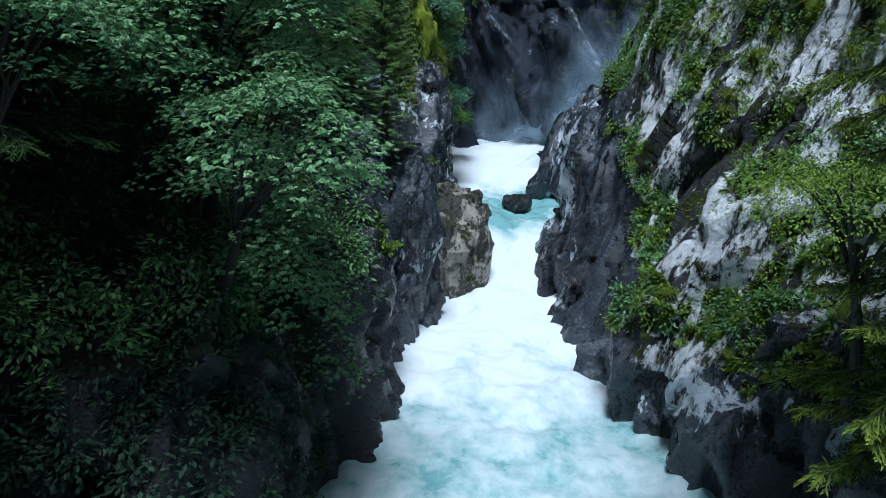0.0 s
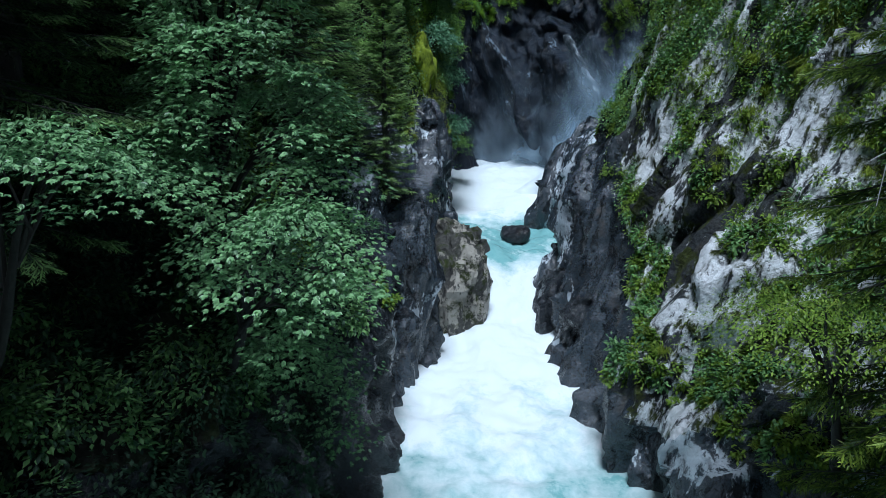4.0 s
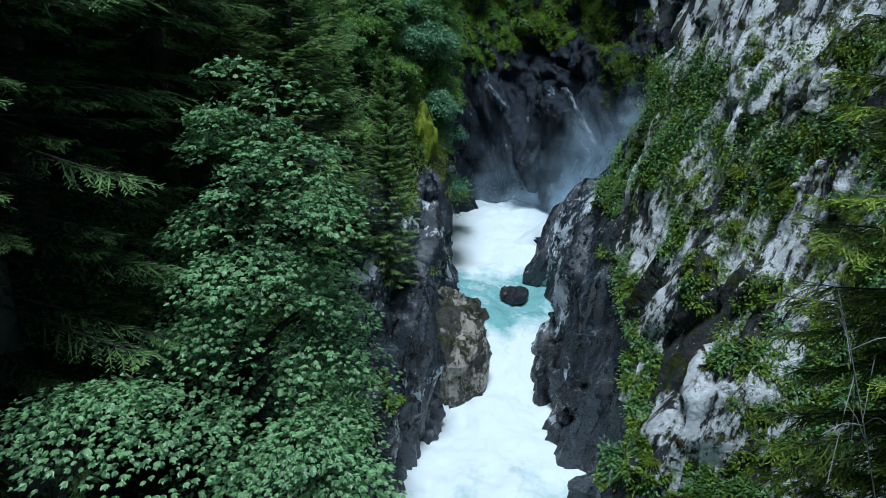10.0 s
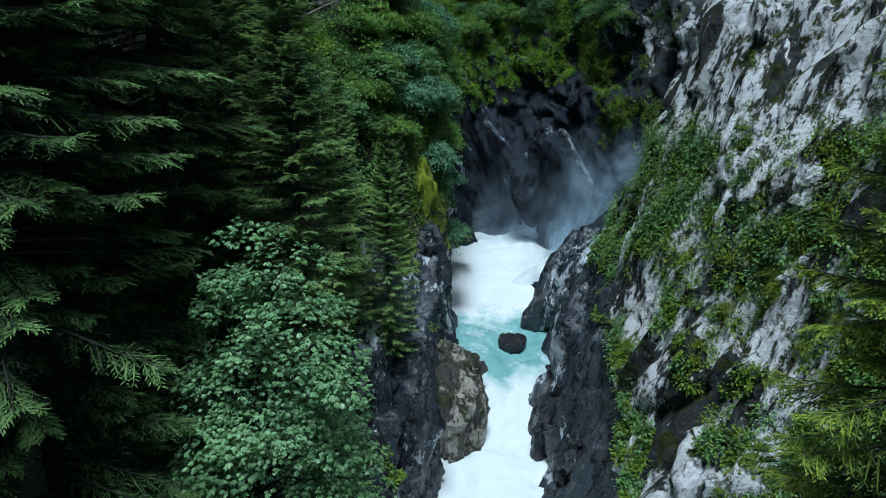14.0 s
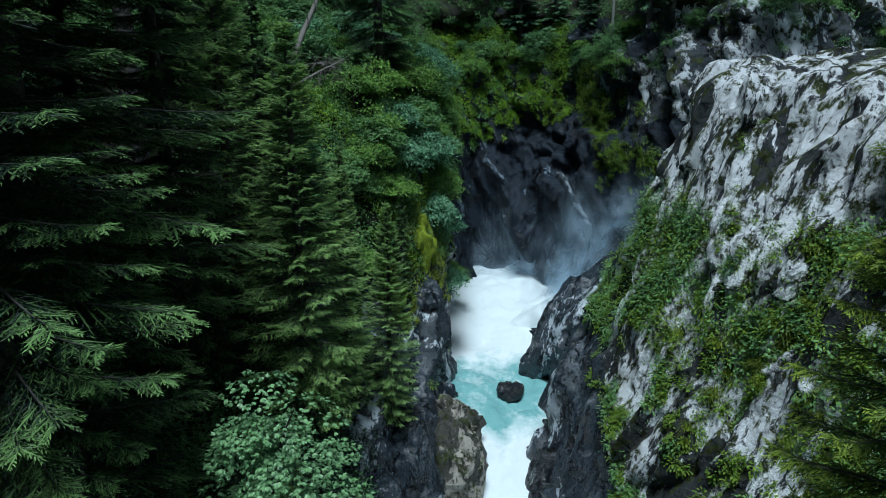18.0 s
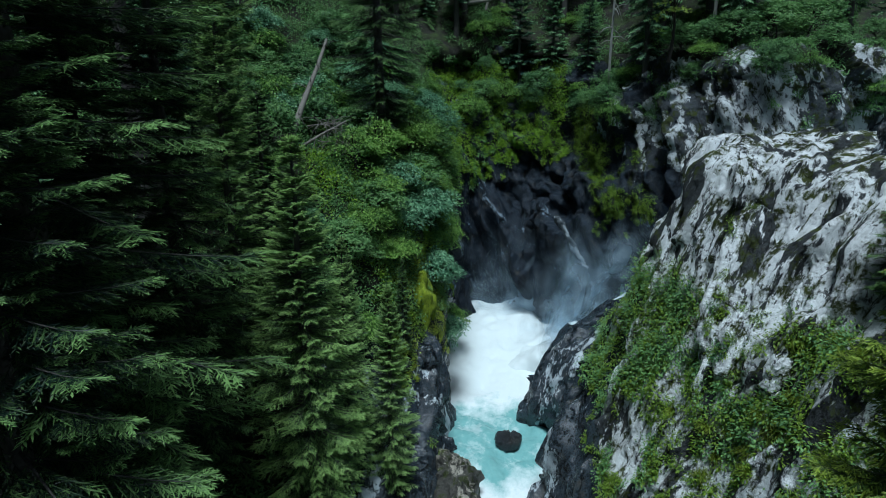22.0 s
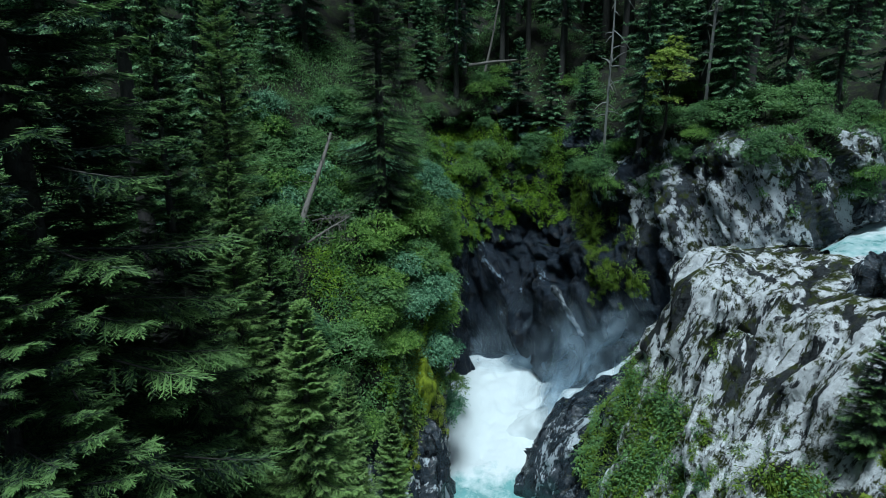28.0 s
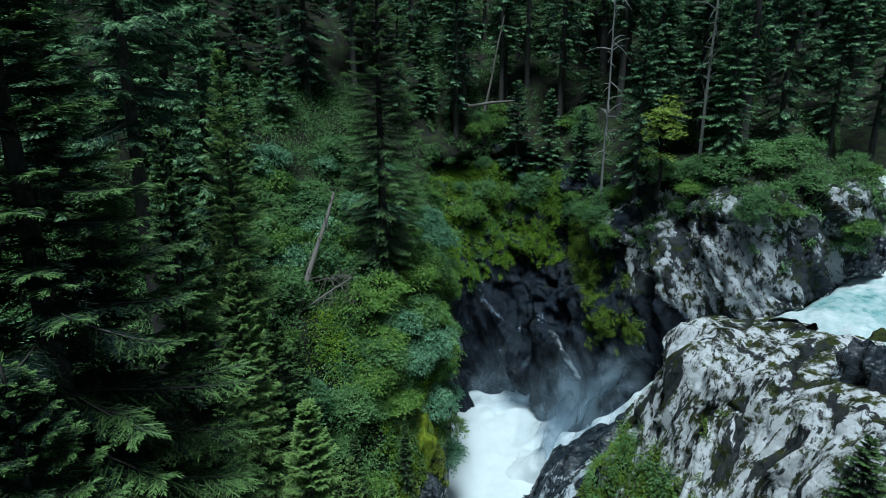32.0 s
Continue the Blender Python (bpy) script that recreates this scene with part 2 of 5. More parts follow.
def rock_material(name, dark, mid, pale, pale_at, moss_at, rough=0.7, moss=(0.045, 0.060, 0.010), streak=(1.0, 1.0, 0.45), spots=3.0, lean=0.0, dashes=0.0, cracks=0.0, gloss=0.5, coarse=0.30, relief=1.0, rooted=True):
    """Layered gneiss: dark stone, pale lichen-covered patches of a noise shape, moss on ledges that face up."""
    m, N, L, b = material(name, rough)
    v = coords(N, L)
    vs = coords(N, L, streak, lean=lean)
    grain = noise_tex(N, L, v, 9.0, 8, 0.7)
    broad = noise_tex(N, L, vs, coarse, 8, 0.60, 0.9)
    spot = noise_tex(N, L, vs, spots, 8, 0.7, 0.5)
    stone = ramp(N, L, grain, [(0.3, dark), (0.72, mid)])
    pale_col = blend(N, L, ramp(N, L, noise_tex(N, L, v, 14.0, 6, 0.7), [(0.35, 0.0), (0.7, 1.0)]), pale, tuple(0.78 * c for c in pale))
    field = arith(N, L, "ADD", arith(N, L, "MULTIPLY", broad, 0.72), arith(N, L, "MULTIPLY", spot, 0.28))
    mask = ramp(N, L, field, [(pale_at, 0.0), (pale_at + 0.022, 1.0)])
    col = blend(N, L, mask, stone, pale_col)
    speck = ramp(N, L, noise_tex(N, L, coords(N, L, (1.7, 1.5, 0.75), lean=lean), 1.6, 8, 0.72, 0.2), [(0.60 - dashes, 0.0), (0.635 - dashes, 1.0)])
    col = blend(N, L, arith(N, L, "MULTIPLY", speck, 0.9), col, dark)
    rust = ramp(N, L, noise_tex(N, L, vs, 0.9, 5, 0.6), [(0.58, 0.0), (0.74, 0.3)])
    col = blend(N, L, rust, col, (0.13, 0.10, 0.06))
    b.inputs["Specular IOR Level"].default_value = gloss
    seam = root = None
    if cracks:
        wander = N.new("ShaderNodeVectorMath")
        wander.operation = "ADD"
        L.new(vs, wander.inputs[0])
        wobble = N.new("ShaderNodeTexNoise")
        wobble.inputs["Scale"].default_value, wobble.inputs["Detail"].default_value, wobble.inputs["Roughness"].default_value = 1.1, 8, 0.7
        L.new(vs, wobble.inputs["Vector"])
        stray = N.new("ShaderNodeVectorMath")
        stray.operation = "SCALE"
        stray.inputs["Scale"].default_value = 2.2
        L.new(wobble.outputs["Color"], stray.inputs[0])
        L.new(stray.outputs[0], wander.inputs[1])
        cell = N.new("ShaderNodeTexVoronoi")
        cell.feature = "DISTANCE_TO_EDGE"
        cell.inputs["Scale"].default_value = cracks
        L.new(wander.outputs[0], cell.inputs["Vector"])
        here = ramp(N, L, noise_tex(N, L, v, 0.7, 5, 0.65), [(0.46, 0.0), (0.56, 1.0)])
        seam = arith(N, L, "MULTIPLY", ramp(N, L, cell.outputs["Distance"], [(0.012, 1.0), (0.055, 0.0)]), here)
        root = arith(N, L, "MULTIPLY", ramp(N, L, cell.outputs["Distance"], [(0.04, 1.0), (0.20, 0.0)]), ramp(N, L, noise_tex(N, L, v, 1.3, 7, 0.7), [(0.49, 0.0), (0.56, 1.0)]))
        col = blend(N, L, seam, col, dark)
    geo = N.new("ShaderNodeNewGeometry")
    sep = N.new("ShaderNodeSeparateXYZ")
    L.new(geo.outputs["Normal"], sep.inputs[0])
    up = arith(N, L, "ADD", arith(N, L, "MULTIPLY", sep.outputs[2], 0.45), arith(N, L, "MULTIPLY", noise_tex(N, L, v, 1.1, 7, 0.66), 0.9))
    mossy = ramp(N, L, up, [(moss_at, 0.0), (moss_at + 0.07, 1.0)])
    if cracks and rooted:
        mossy = arith(N, L, "MAXIMUM", mossy, root)
    mcol = blend(N, L, noise_tex(N, L, v, 5.0, 4, 0.6), tuple(0.45 * c for c in moss), tuple(1.5 * c for c in moss))
    col = blend(N, L, mossy, col, mcol)
    L.new(col, b.inputs["Base Color"])
    L.new(ramp(N, L, mossy, [(0.0, rough), (1.0, 0.95)]), b.inputs["Roughness"])
    height = arith(N, L, "ADD", arith(N, L, "MULTIPLY", noise_tex(N, L, v, 2.2, 9, 0.68, 0.4), 1.0), arith(N, L, "MULTIPLY", grain, 0.22))
    if cracks:
        height = arith(N, L, "SUBTRACT", height, arith(N, L, "MULTIPLY", seam, 0.8))
    bump(N, L, b, height, 1.0, 0.34 * relief)
    return m


def leaf_material(name, low, high, rough=0.5, through=0.35, patch=0.5, young=0.0, old=0.30):
    """Leaves: the tone wanders from clump to clump and from leaf to leaf; some light comes through."""
    m, N, L, b = material(name, rough)
    geo = N.new("ShaderNodeNewGeometry")
    info = N.new("ShaderNodeObjectInfo")
    big = noise_tex(N, L, coords(N, L), patch, 3, 0.6)
    f = arith(N, L, "ADD", arith(N, L, "MULTIPLY", geo.outputs["Random Per Island"], 0.5), arith(N, L, "MULTIPLY", big, 0.75))
    f = arith(N, L, "ADD", f, arith(N, L, "MULTIPLY", info.outputs["Random"], 0.25))
    # Pale new growth at the tips; inner needles darkened to paint shade between boughs.
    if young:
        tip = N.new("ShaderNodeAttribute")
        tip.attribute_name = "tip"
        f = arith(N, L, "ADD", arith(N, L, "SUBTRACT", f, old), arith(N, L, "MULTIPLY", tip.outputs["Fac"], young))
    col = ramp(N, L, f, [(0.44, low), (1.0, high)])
    L.new(col, b.inputs["Base Color"])
    b.inputs["Specular IOR Level"].default_value = 0.35
    t = N.new("ShaderNodeBsdfTranslucent")
    L.new(col, t.inputs[0])
    mix = N.new("ShaderNodeMixShader")
    mix.inputs[0].default_value = through
    L.new(b.outputs[0], mix.inputs[1])
    L.new(t.outputs[0], mix.inputs[2])
    L.new(mix.outputs[0], N["Material Output"].inputs["Surface"])
    return m


def bark_material(name, dark, pale):
    m, N, L, b = material(name, 0.9)
    v = coords(N, L, (1, 1, 0.25))
    n = noise_tex(N, L, v, 12.0, 7, 0.7, 0.4)
    big = noise_tex(N, L, coords(N, L), 0.8, 4, 0.6)
    L.new(blend(N, L, ramp(N, L, big, [(0.4, 0.0), (0.65, 0.7)]), ramp(N, L, n, [(0.3, dark), (0.7, pale)]), tuple(0.8 * c for c in pale)), b.inputs["Base Color"])
    bump(N, L, b, n, 0.8, 0.04)
    return m


ROCK_DARK = rock_material("wet_dark_gneiss", (0.006, 0.009, 0.013), (0.046, 0.062, 0.082), (0.52, 0.58, 0.64), 0.572, 0.95, 0.24, lean=-8, cracks=0.45, gloss=0.8, relief=0.4, rooted=False)
# Wet gneiss of the back wall, darker and bluer with its shade painted in.
ROCK_BACK = rock_material("wet_rock_shade_in_colour", (0.003, 0.006, 0.011), (0.017, 0.030, 0.052), (0.30, 0.38, 0.48), 0.60, 0.97, 0.42, lean=26, cracks=0.5, gloss=0.35, relief=0.9, rooted=False)
ROCK_PALE = rock_material("lichen_pale_gneiss", (0.010, 0.012, 0.014), (0.060, 0.068, 0.074), (0.88, 0.91, 0.94), 0.455, 0.87, 0.75, moss=(0.050, 0.064, 0.010), streak=(1.0, 1.0, 0.36), spots=1.7, lean=-18, dashes=0.03, cracks=0.8, gloss=0.3, coarse=0.52)
ROCK_BENCH = rock_material("bench_gneiss", (0.010, 0.013, 0.016), (0.070, 0.085, 0.105), (0.66, 0.70, 0.74), 0.485, 0.86, 0.55, lean=26, dashes=0.03, cracks=0.6, gloss=0.4)
# Black wet rock by the water; on the near west wall it paints shade.
ROCK_WET_AND_SHADE = rock_material("wet_rock_and_bank_shade", (0.005, 0.006, 0.008), (0.024, 0.029, 0.036), (0.20, 0.22, 0.24), 0.62, 0.95, 0.2, relief=0.4)
ROCK_TAN = rock_material("dry_tan_gneiss", (0.02, 0.021, 0.021), (0.12, 0.115, 0.10), (0.47, 0.44, 0.38), 0.50, 0.92, 0.5, streak=(1, 1, 0.8), cracks=0.6)

SOIL, N_, L_, B_ = material("forest_soil", 0.95)
v_ = coords(N_, L_)
L_.new(blend(N_, L_, ramp(N_, L_, noise_tex(N_, L_, v_, 0.7, 6, 0.65), [(0.45, 0.0), (0.62, 1.0)]),
             ramp(N_, L_, noise_tex(N_, L_, v_, 6.0, 6, 0.7), [(0.3, (0.006, 0.007, 0.005)), (0.7, (0.018, 0.017, 0.011))]),
             ramp(N_, L_, noise_tex(N_, L_, v_, 4.0, 6, 0.7), [(0.3, (0.010, 0.022, 0.006)), (0.7, (0.045, 0.070, 0.014))])), B_.inputs["Base Color"])
bump(N_, L_, B_, noise_tex(N_, L_, v_, 3.0, 8, 0.7), 1.0, 0.25)

# Near-black low tone: the dark gaps between boughs are in the needle colour.
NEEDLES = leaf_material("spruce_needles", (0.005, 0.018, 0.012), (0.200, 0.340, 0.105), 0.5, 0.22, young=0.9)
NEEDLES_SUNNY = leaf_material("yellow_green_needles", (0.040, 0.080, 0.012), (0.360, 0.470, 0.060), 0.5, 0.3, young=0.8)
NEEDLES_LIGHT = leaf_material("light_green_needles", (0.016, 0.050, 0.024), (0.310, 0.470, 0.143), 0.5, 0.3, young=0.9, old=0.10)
CREEPER_LEAF = leaf_material("creeper_leaves", (0.050, 0.125, 0.010), (0.300, 0.470, 0.040), 0.5, 0.4)
# Mid and far needles, lightened in colour for light lost between the trees.
NEEDLES_FAR = leaf_material("lightened_spruce_needles", (0.012, 0.046, 0.034), (0.310, 0.520, 0.250), 0.5, 0.25, young=0.95)
MAPLE_LEAF = leaf_material("maple_leaves", (0.010, 0.046, 0.025), (0.290, 0.500, 0.224), 0.32, 0.22)
SHRUB_LEAF = leaf_material("shrub_leaves", (0.040, 0.105, 0.012), (0.240, 0.350, 0.040), 0.5, 0.35)
UNDER_LEAF = leaf_material("undergrowth_leaves", (0.032, 0.096, 0.042), (0.220, 0.390, 0.128), 0.5, 0.3)
# Near-black greens: the bank's deep shade is put into this leaf colour.
PAINTED_SHADE_LEAF = leaf_material("bank_leaves_painted_shade", (0.006, 0.020, 0.011), (0.040, 0.090, 0.045), 0.6, 0.15)
BLUE_LEAF = leaf_material("willow_leaves", (0.030, 0.110, 0.062), (0.310, 0.540, 0.310), 0.5, 0.3)
BUSH_LEAF = leaf_material("bush_leaves", (0.024, 0.085, 0.020), (0.270, 0.450, 0.090), 0.5, 0.35)
GRASS_LEAF = leaf_material("pale_young_leaves", (0.10, 0.17, 0.03), (0.42, 0.54, 0.11), 0.5, 0.45)
GRASS_BLADE = leaf_material("grass_blades", (0.08, 0.130, 0.012), (0.340, 0.420, 0.045), 0.55, 0.4)
MOSS, N_, L_, B_ = material("hanging_moss", 0.95)
v_ = coords(N_, L_, (1, 1, 0.4))
L_.new(ramp(N_, L_, noise_tex(N_, L_, v_, 5.0, 7, 0.7), [(0.3, (0.07, 0.11, 0.004)), (0.7, (0.32, 0.40, 0.016))]), B_.inputs["Base Color"])
bump(N_, L_, B_, noise_tex(N_, L_, v_, 9.0, 6, 0.7), 1.0, 0.1)
BARK = bark_material("spruce_bark", (0.020, 0.020, 0.020), (0.105, 0.10, 0.095))
DEAD = bark_material("dead_wood", (0.06, 0.055, 0.05), (0.24, 0.225, 0.205))
BLEACHED = bark_material("bleached_wood", (0.14, 0.14, 0.14), (0.44, 0.44, 0.43))
STEM = bark_material("shrub_stems", (0.008, 0.007, 0.006), (0.030, 0.027, 0.021))


def water_material(name, teal_deep, teal, foam_at, foam_scale, streak):
    """Milky glacier water with foam of a noise shape on it."""
    m, N, L, b = material(name, 0.3)
    v = coords(N, L, streak)
    n1 = noise_tex(N, L, v, foam_scale, 7, 0.6, 0.35)
    n2 = noise_tex(N, L, coords(N, L), foam_scale * 3.5, 6, 0.65, 0.25)
    attr = N.new("ShaderNodeAttribute")
    attr.attribute_name = "foam"
    f = arith(N, L, "ADD", arith(N, L, "ADD", arith(N, L, "MULTIPLY", n1, 0.7), arith(N, L, "MULTIPLY", n2, 0.3)), attr.outputs["Fac"])
    mask = ramp(N, L, f, [(foam_at - 0.14, 0.0), (foam_at, 0.5), (foam_at + 0.16, 1.0)])
    col = blend(N, L, mask, blend(N, L, n2, teal_deep, teal), (0.72, 0.78, 0.80))
    L.new(col, b.inputs["Base Color"])
    L.new(ramp(N, L, mask, [(0.0, 0.12), (0.7, 0.75)]), b.inputs["Roughness"])
    b.inputs["IOR"].default_value = 1.33
    bump(N, L, b, arith(N, L, "ADD", n1, n2), 0.22, 0.10)
    return m


WATER = water_material("glacier_water", (0.13, 0.32, 0.33), (0.30, 0.53, 0.52), 0.44, 0.55, (1, 0.8, 1))

# ---------------------------------------------------------------- the ground: one wide valley sheet under everything
gx = np.concatenate([np.linspace(-1500, -120, 24), np.linspace(-110, 120, 116), np.linspace(130, 1500, 24)])
gy = np.concatenate([np.linspace(-1200, -80, 20), np.linspace(-70, 180, 126), np.linspace(190, 1500, 24)])
GX, GY = np.meshgrid(gx, gy)
flat = np.stack([GX.ravel(), GY.ravel(), 0 * GX.ravel()], 1)
rise = 0.8 * np.maximum(0, -flat[:, 0] - 24) + 0.7 * np.maximum(0, flat[:, 0] - 52) + 0.62 * np.maximum(0, flat[:, 1] - 82)
flat[:, 2] = -5 + 260 * (1 - np.exp(-rise / 260)) + 1.2 * fbm(flat, 14, 4, 3) + 14 * np.clip(rise / 200, 0, 1) * fbm(flat, 120, 3, 4)
gf = grid_faces(len(gy), len(gx))
tagged(put("ground", raw_mesh("ground", flat, gf, SOIL)), "dark mossy forest soil of the valley slopes", "ground", kind="structure")
SOLIDS.append(BVHTree.FromPolygons([tuple(v) for v in flat], gf.tolist()))

# ---------------------------------------------------------------- cliffs, by contour lines in plan
L_M3 = [(-6.5, 6), (-4.2, 11), (-2.5, 16), (-1.3, 20.6), (-0.4, 25.3), (0.0, 28.6), (0.8, 31), (1.6, 36.4), (1.3, 42), (1.0, 50), (1.0, 66)]
L_06 = [(-9.4, 6), (-6.8, 11), (-4.6, 16), (-3.3, 21), (-2.5, 25.4), (-2.2, 28.6), (-1.2, 33), (0.4, 38), (0.6, 42), (0.4, 50), (0.8, 66)]
L_12 = [(-13, 6), (-11, 12), (-8.6, 18), (-6.6, 23), (-5.0, 27.5), (-3.8, 31.5), (-2.2, 35.5), (-0.4, 39), (0.1, 42), (0.2, 50), (1.0, 66)]
L_17 = [(-18, 6), (-16, 13), (-12.5, 20), (-9.6, 26), (-7.2, 31.5), (-4.6, 36), (-2.4, 39), (-1.2, 41.4), (-0.8, 44), (-0.5, 50), (0.6, 66)]
L_26 = [(-27, 6), (-26, 13), (-22, 20), (-17.5, 26), (-13.5, 31.5), (-10.2, 36.5), (-6.8, 41.5), (-4.5, 45), (-2.4, 48.5), (-0.8, 54), (0.4, 68)]
L_33 = [(-35, 6), (-34, 14), (-30, 22), (-26, 29), (-22, 36), (-20, 43), (-16, 49.5), (-12, 54), (-8, 58), (-4, 63), (-1, 71)]
L_70 = [(-75, 6), (-74, 20), (-72, 34), (-68, 46), (-62, 58), (-55, 68), (-46, 78), (-38, 86), (-30, 92), (-22, 98), (-12, 104)]


def downstream(levels):
    """Carries the contour lines on, down the valley: unseen walls added to shut out low sky light."""
    return [(z, [(line[0][0] - 1.0 if line[0][0] < 0 else line[0][0] + 1.0, -42)] + line) for z, line in levels]


left_calm = lambda p: np.clip((17.5 - p[:, 2] + 1.5 * fbm(p, 4, 2, 8)) / 4, 0.0, 1.0)
# Below y 23 the wall turns black: forest shade put into its colour.
left_cliff, LQ, LF = rock_sheet("cliff_west", downstream([(-1, L_M3), (6, L_06), (12, L_12), (17, L_17), (26, L_26), (33, L_33), (70, L_70)]), 363, 260, ROCK_DARK,
                                "wet dark gneiss gorge wall under a wooded slope", "cliff", 0.85, 0.09, 5, left_calm, True, (0.15, 0.25, 1), [SOIL, ROCK_WET_AND_SHADE],
                                lambda c: np.where(c[:, 2] + 1.6 * fbm(c, 2.5, 3, 18) > 16.8 - 9.5 * np.clip((31 - c[:, 1]) / 10, 0, 1), 1, np.where(c[:, 1] + 2 * fbm(c, 3, 3, 19) < 23, 2, 0)))

R_M3 = [(7.4, 6), (9.8, 13), (6.4, 16.8), (7.0, 20), (6.3, 24), (5.2, 27), (5.2, 31.4), (5.8, 35), (7.3, 40), (6.9, 46), (11, 49.5)]
R_06 = [(8.2, 6), (11.8, 13), (10.2, 16.8), (7.8, 19.8), (8.0, 24), (8.3, 27.4), (7.5, 31), (7.4, 34.6), (8.1, 40), (7.2, 45.6), (11, 48.8)]
R_11 = [(11, 6), (14.4, 13), (13.4, 17.6), (11.2, 21.8), (10.3, 25.2), (10.1, 28.6), (9.4, 31.8), (9.1, 35), (9.3, 39.5), (9.1, 45), (12.5, 48.2)]
R_15 = [(19.6, 8), (17.6, 13), (15.4, 18.6), (13.2, 23.2), (12.3, 26.2), (11.9, 29.4), (11.6, 32), (11.1, 35.6), (12.2, 40.4), (13.4, 44.4), (16, 46.6)]
R_18 = [(21, 8), (19, 13), (16.5, 18.6), (13.9, 23.4), (13.2, 27), (12.9, 30.2), (12.5, 33), (12.5, 36.2), (14.8, 39.4), (17.5, 41.6), (20, 43)]
R_25 = [(24, 8), (22, 13), (20, 18.6), (18.2, 23.5), (17.7, 27), (16.6, 30), (15.1, 32.6), (14.4, 35.4), (16.2, 37.6), (19.6, 39.6), (23, 40.8)]
R_28 = [(28, 8), (26, 13), (25, 18.6), (22.6, 24), (19.8, 28), (18.1, 31), (16.5, 33.4), (15.5, 35.6), (17.2, 37.2), (20.5, 37.6), (24, 35.8)]
R_29 = [(40, 8), (38, 16), (34, 22), (29, 26.6), (23.6, 30.8), (20.6, 34), (19.4, 35.6), (19.4, 36), (20, 36.2), (21.5, 35.8), (22.6, 34.8)]
R_30 = [(70, 8), (66, 16), (60, 22), (44, 27), (25.6, 31.6), (21, 34.6), (20.6, 35.2), (20.6, 35.4), (20.8, 35.4), (21.2, 35.3), (21.8, 34.8)]
right_calm = lambda p: np.clip((29.0 - p[:, 2]) / 1.6, 0.2, 1.0)
right_cliff, RQ, RF = rock_sheet("cliff_east", downstream([(-1, R_M3), (6, R_06), (11, R_11), (15, R_15), (18.2, R_18), (25, R_25), (28.4, R_28), (29.2, R_29), (29.4, R_30)]), 363, 270, ROCK_PALE,
                                 "steep pale lichen-covered gneiss cliff with mossy ledges", "cliff", 0.95, 0.10, 41, right_calm, False, (0.55, 0.1, 1), [ROCK_DARK],
                                 lambda c: (c[:, 2] + 2.2 * fbm(c, 4, 3, 28) < np.clip(11.6 + 0.53 * (c[:, 1] - 33), 6.2, 12.5) + 6.5 * np.clip((c[:, 1] - 30.8) / 2.4, 0, 1)))

K_29 = [(23.5, 31.0), (27, 31.4), (34, 29.6), (46, 26), (62, 22)]
K_27 = [(24.4, 34.0), (28, 34.2), (35, 33.4), (47, 33), (63, 32)]
K_24 = [(25.5, 38.6), (30, 40), (37, 42), (48, 44), (64, 46)]
rock_sheet("bank_east", [(29, K_29), (27.2, K_27), (24, K_24)], 110, 46, ROCK_PALE, "wet pale rock bank of the upper river", "rock bank", 0.8, 0.08, 45, None, False)

B_06 = [(-2, 57), (1.5, 63), (5, 65), (9, 64), (11.5, 59.5), (13, 56), (17, 53.6), (22, 51.5), (29, 50.5), (38, 54), (50, 64)]
B_17 = [(-2, 57), (1.8, 63.6), (6, 65), (9.5, 63.2), (12, 58.8), (13.6, 55.6), (18, 54), (23, 52), (29, 51), (39, 55), (50, 65)]
B_25 = [(-3, 58), (1.5, 65.5), (6, 67), (11, 65), (14, 61.5), (16, 57.5), (18.4, 54), (22.4, 49.6), (27.4, 47.6), (38.5, 52), (50, 64)]
B_31 = [(-6, 60), (1, 70), (6, 72.5), (11, 69.5), (15, 63), (17.5, 58), (20.2, 53.2), (23.4, 49), (27.6, 48.0), (39.0, 53), (50, 66)]
B_35 = [(-10, 63), (0, 74), (6, 76), (12, 73), (16.6, 65.5), (19, 60), (21.4, 54.2), (24.6, 50.4), (29, 49.6), (40, 56), (50, 70)]
B_40 = [(-14, 70), (0, 76), (7, 78), (14, 77), (20, 74), (25, 70), (29, 66), (33, 64), (38, 64), (44, 68), (50, 78)]
B_75 = [(-30, 120), (0, 125), (15, 126), (28, 124), (40, 121), (50, 118), (58, 115), (66, 112), (76, 112), (86, 114), (96, 118)]
back_calm = lambda p: np.clip((36 - p[:, 2] + 2 * fbm(p, 5, 2, 8)) / 3, 0.0, 1.0)
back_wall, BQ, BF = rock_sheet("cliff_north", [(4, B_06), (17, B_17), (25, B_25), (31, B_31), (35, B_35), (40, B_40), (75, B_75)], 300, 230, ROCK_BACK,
                               "wet rock wall behind the falls, shade put into its colour, forest on top", "cliff", 1.4, 0.24, 77, back_calm, False, (-0.5, 0.0, 1), [SOIL, ROCK_BENCH],
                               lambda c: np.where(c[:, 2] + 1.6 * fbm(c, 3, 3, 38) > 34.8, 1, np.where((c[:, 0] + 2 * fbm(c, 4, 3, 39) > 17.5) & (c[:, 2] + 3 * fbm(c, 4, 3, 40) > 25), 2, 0)))
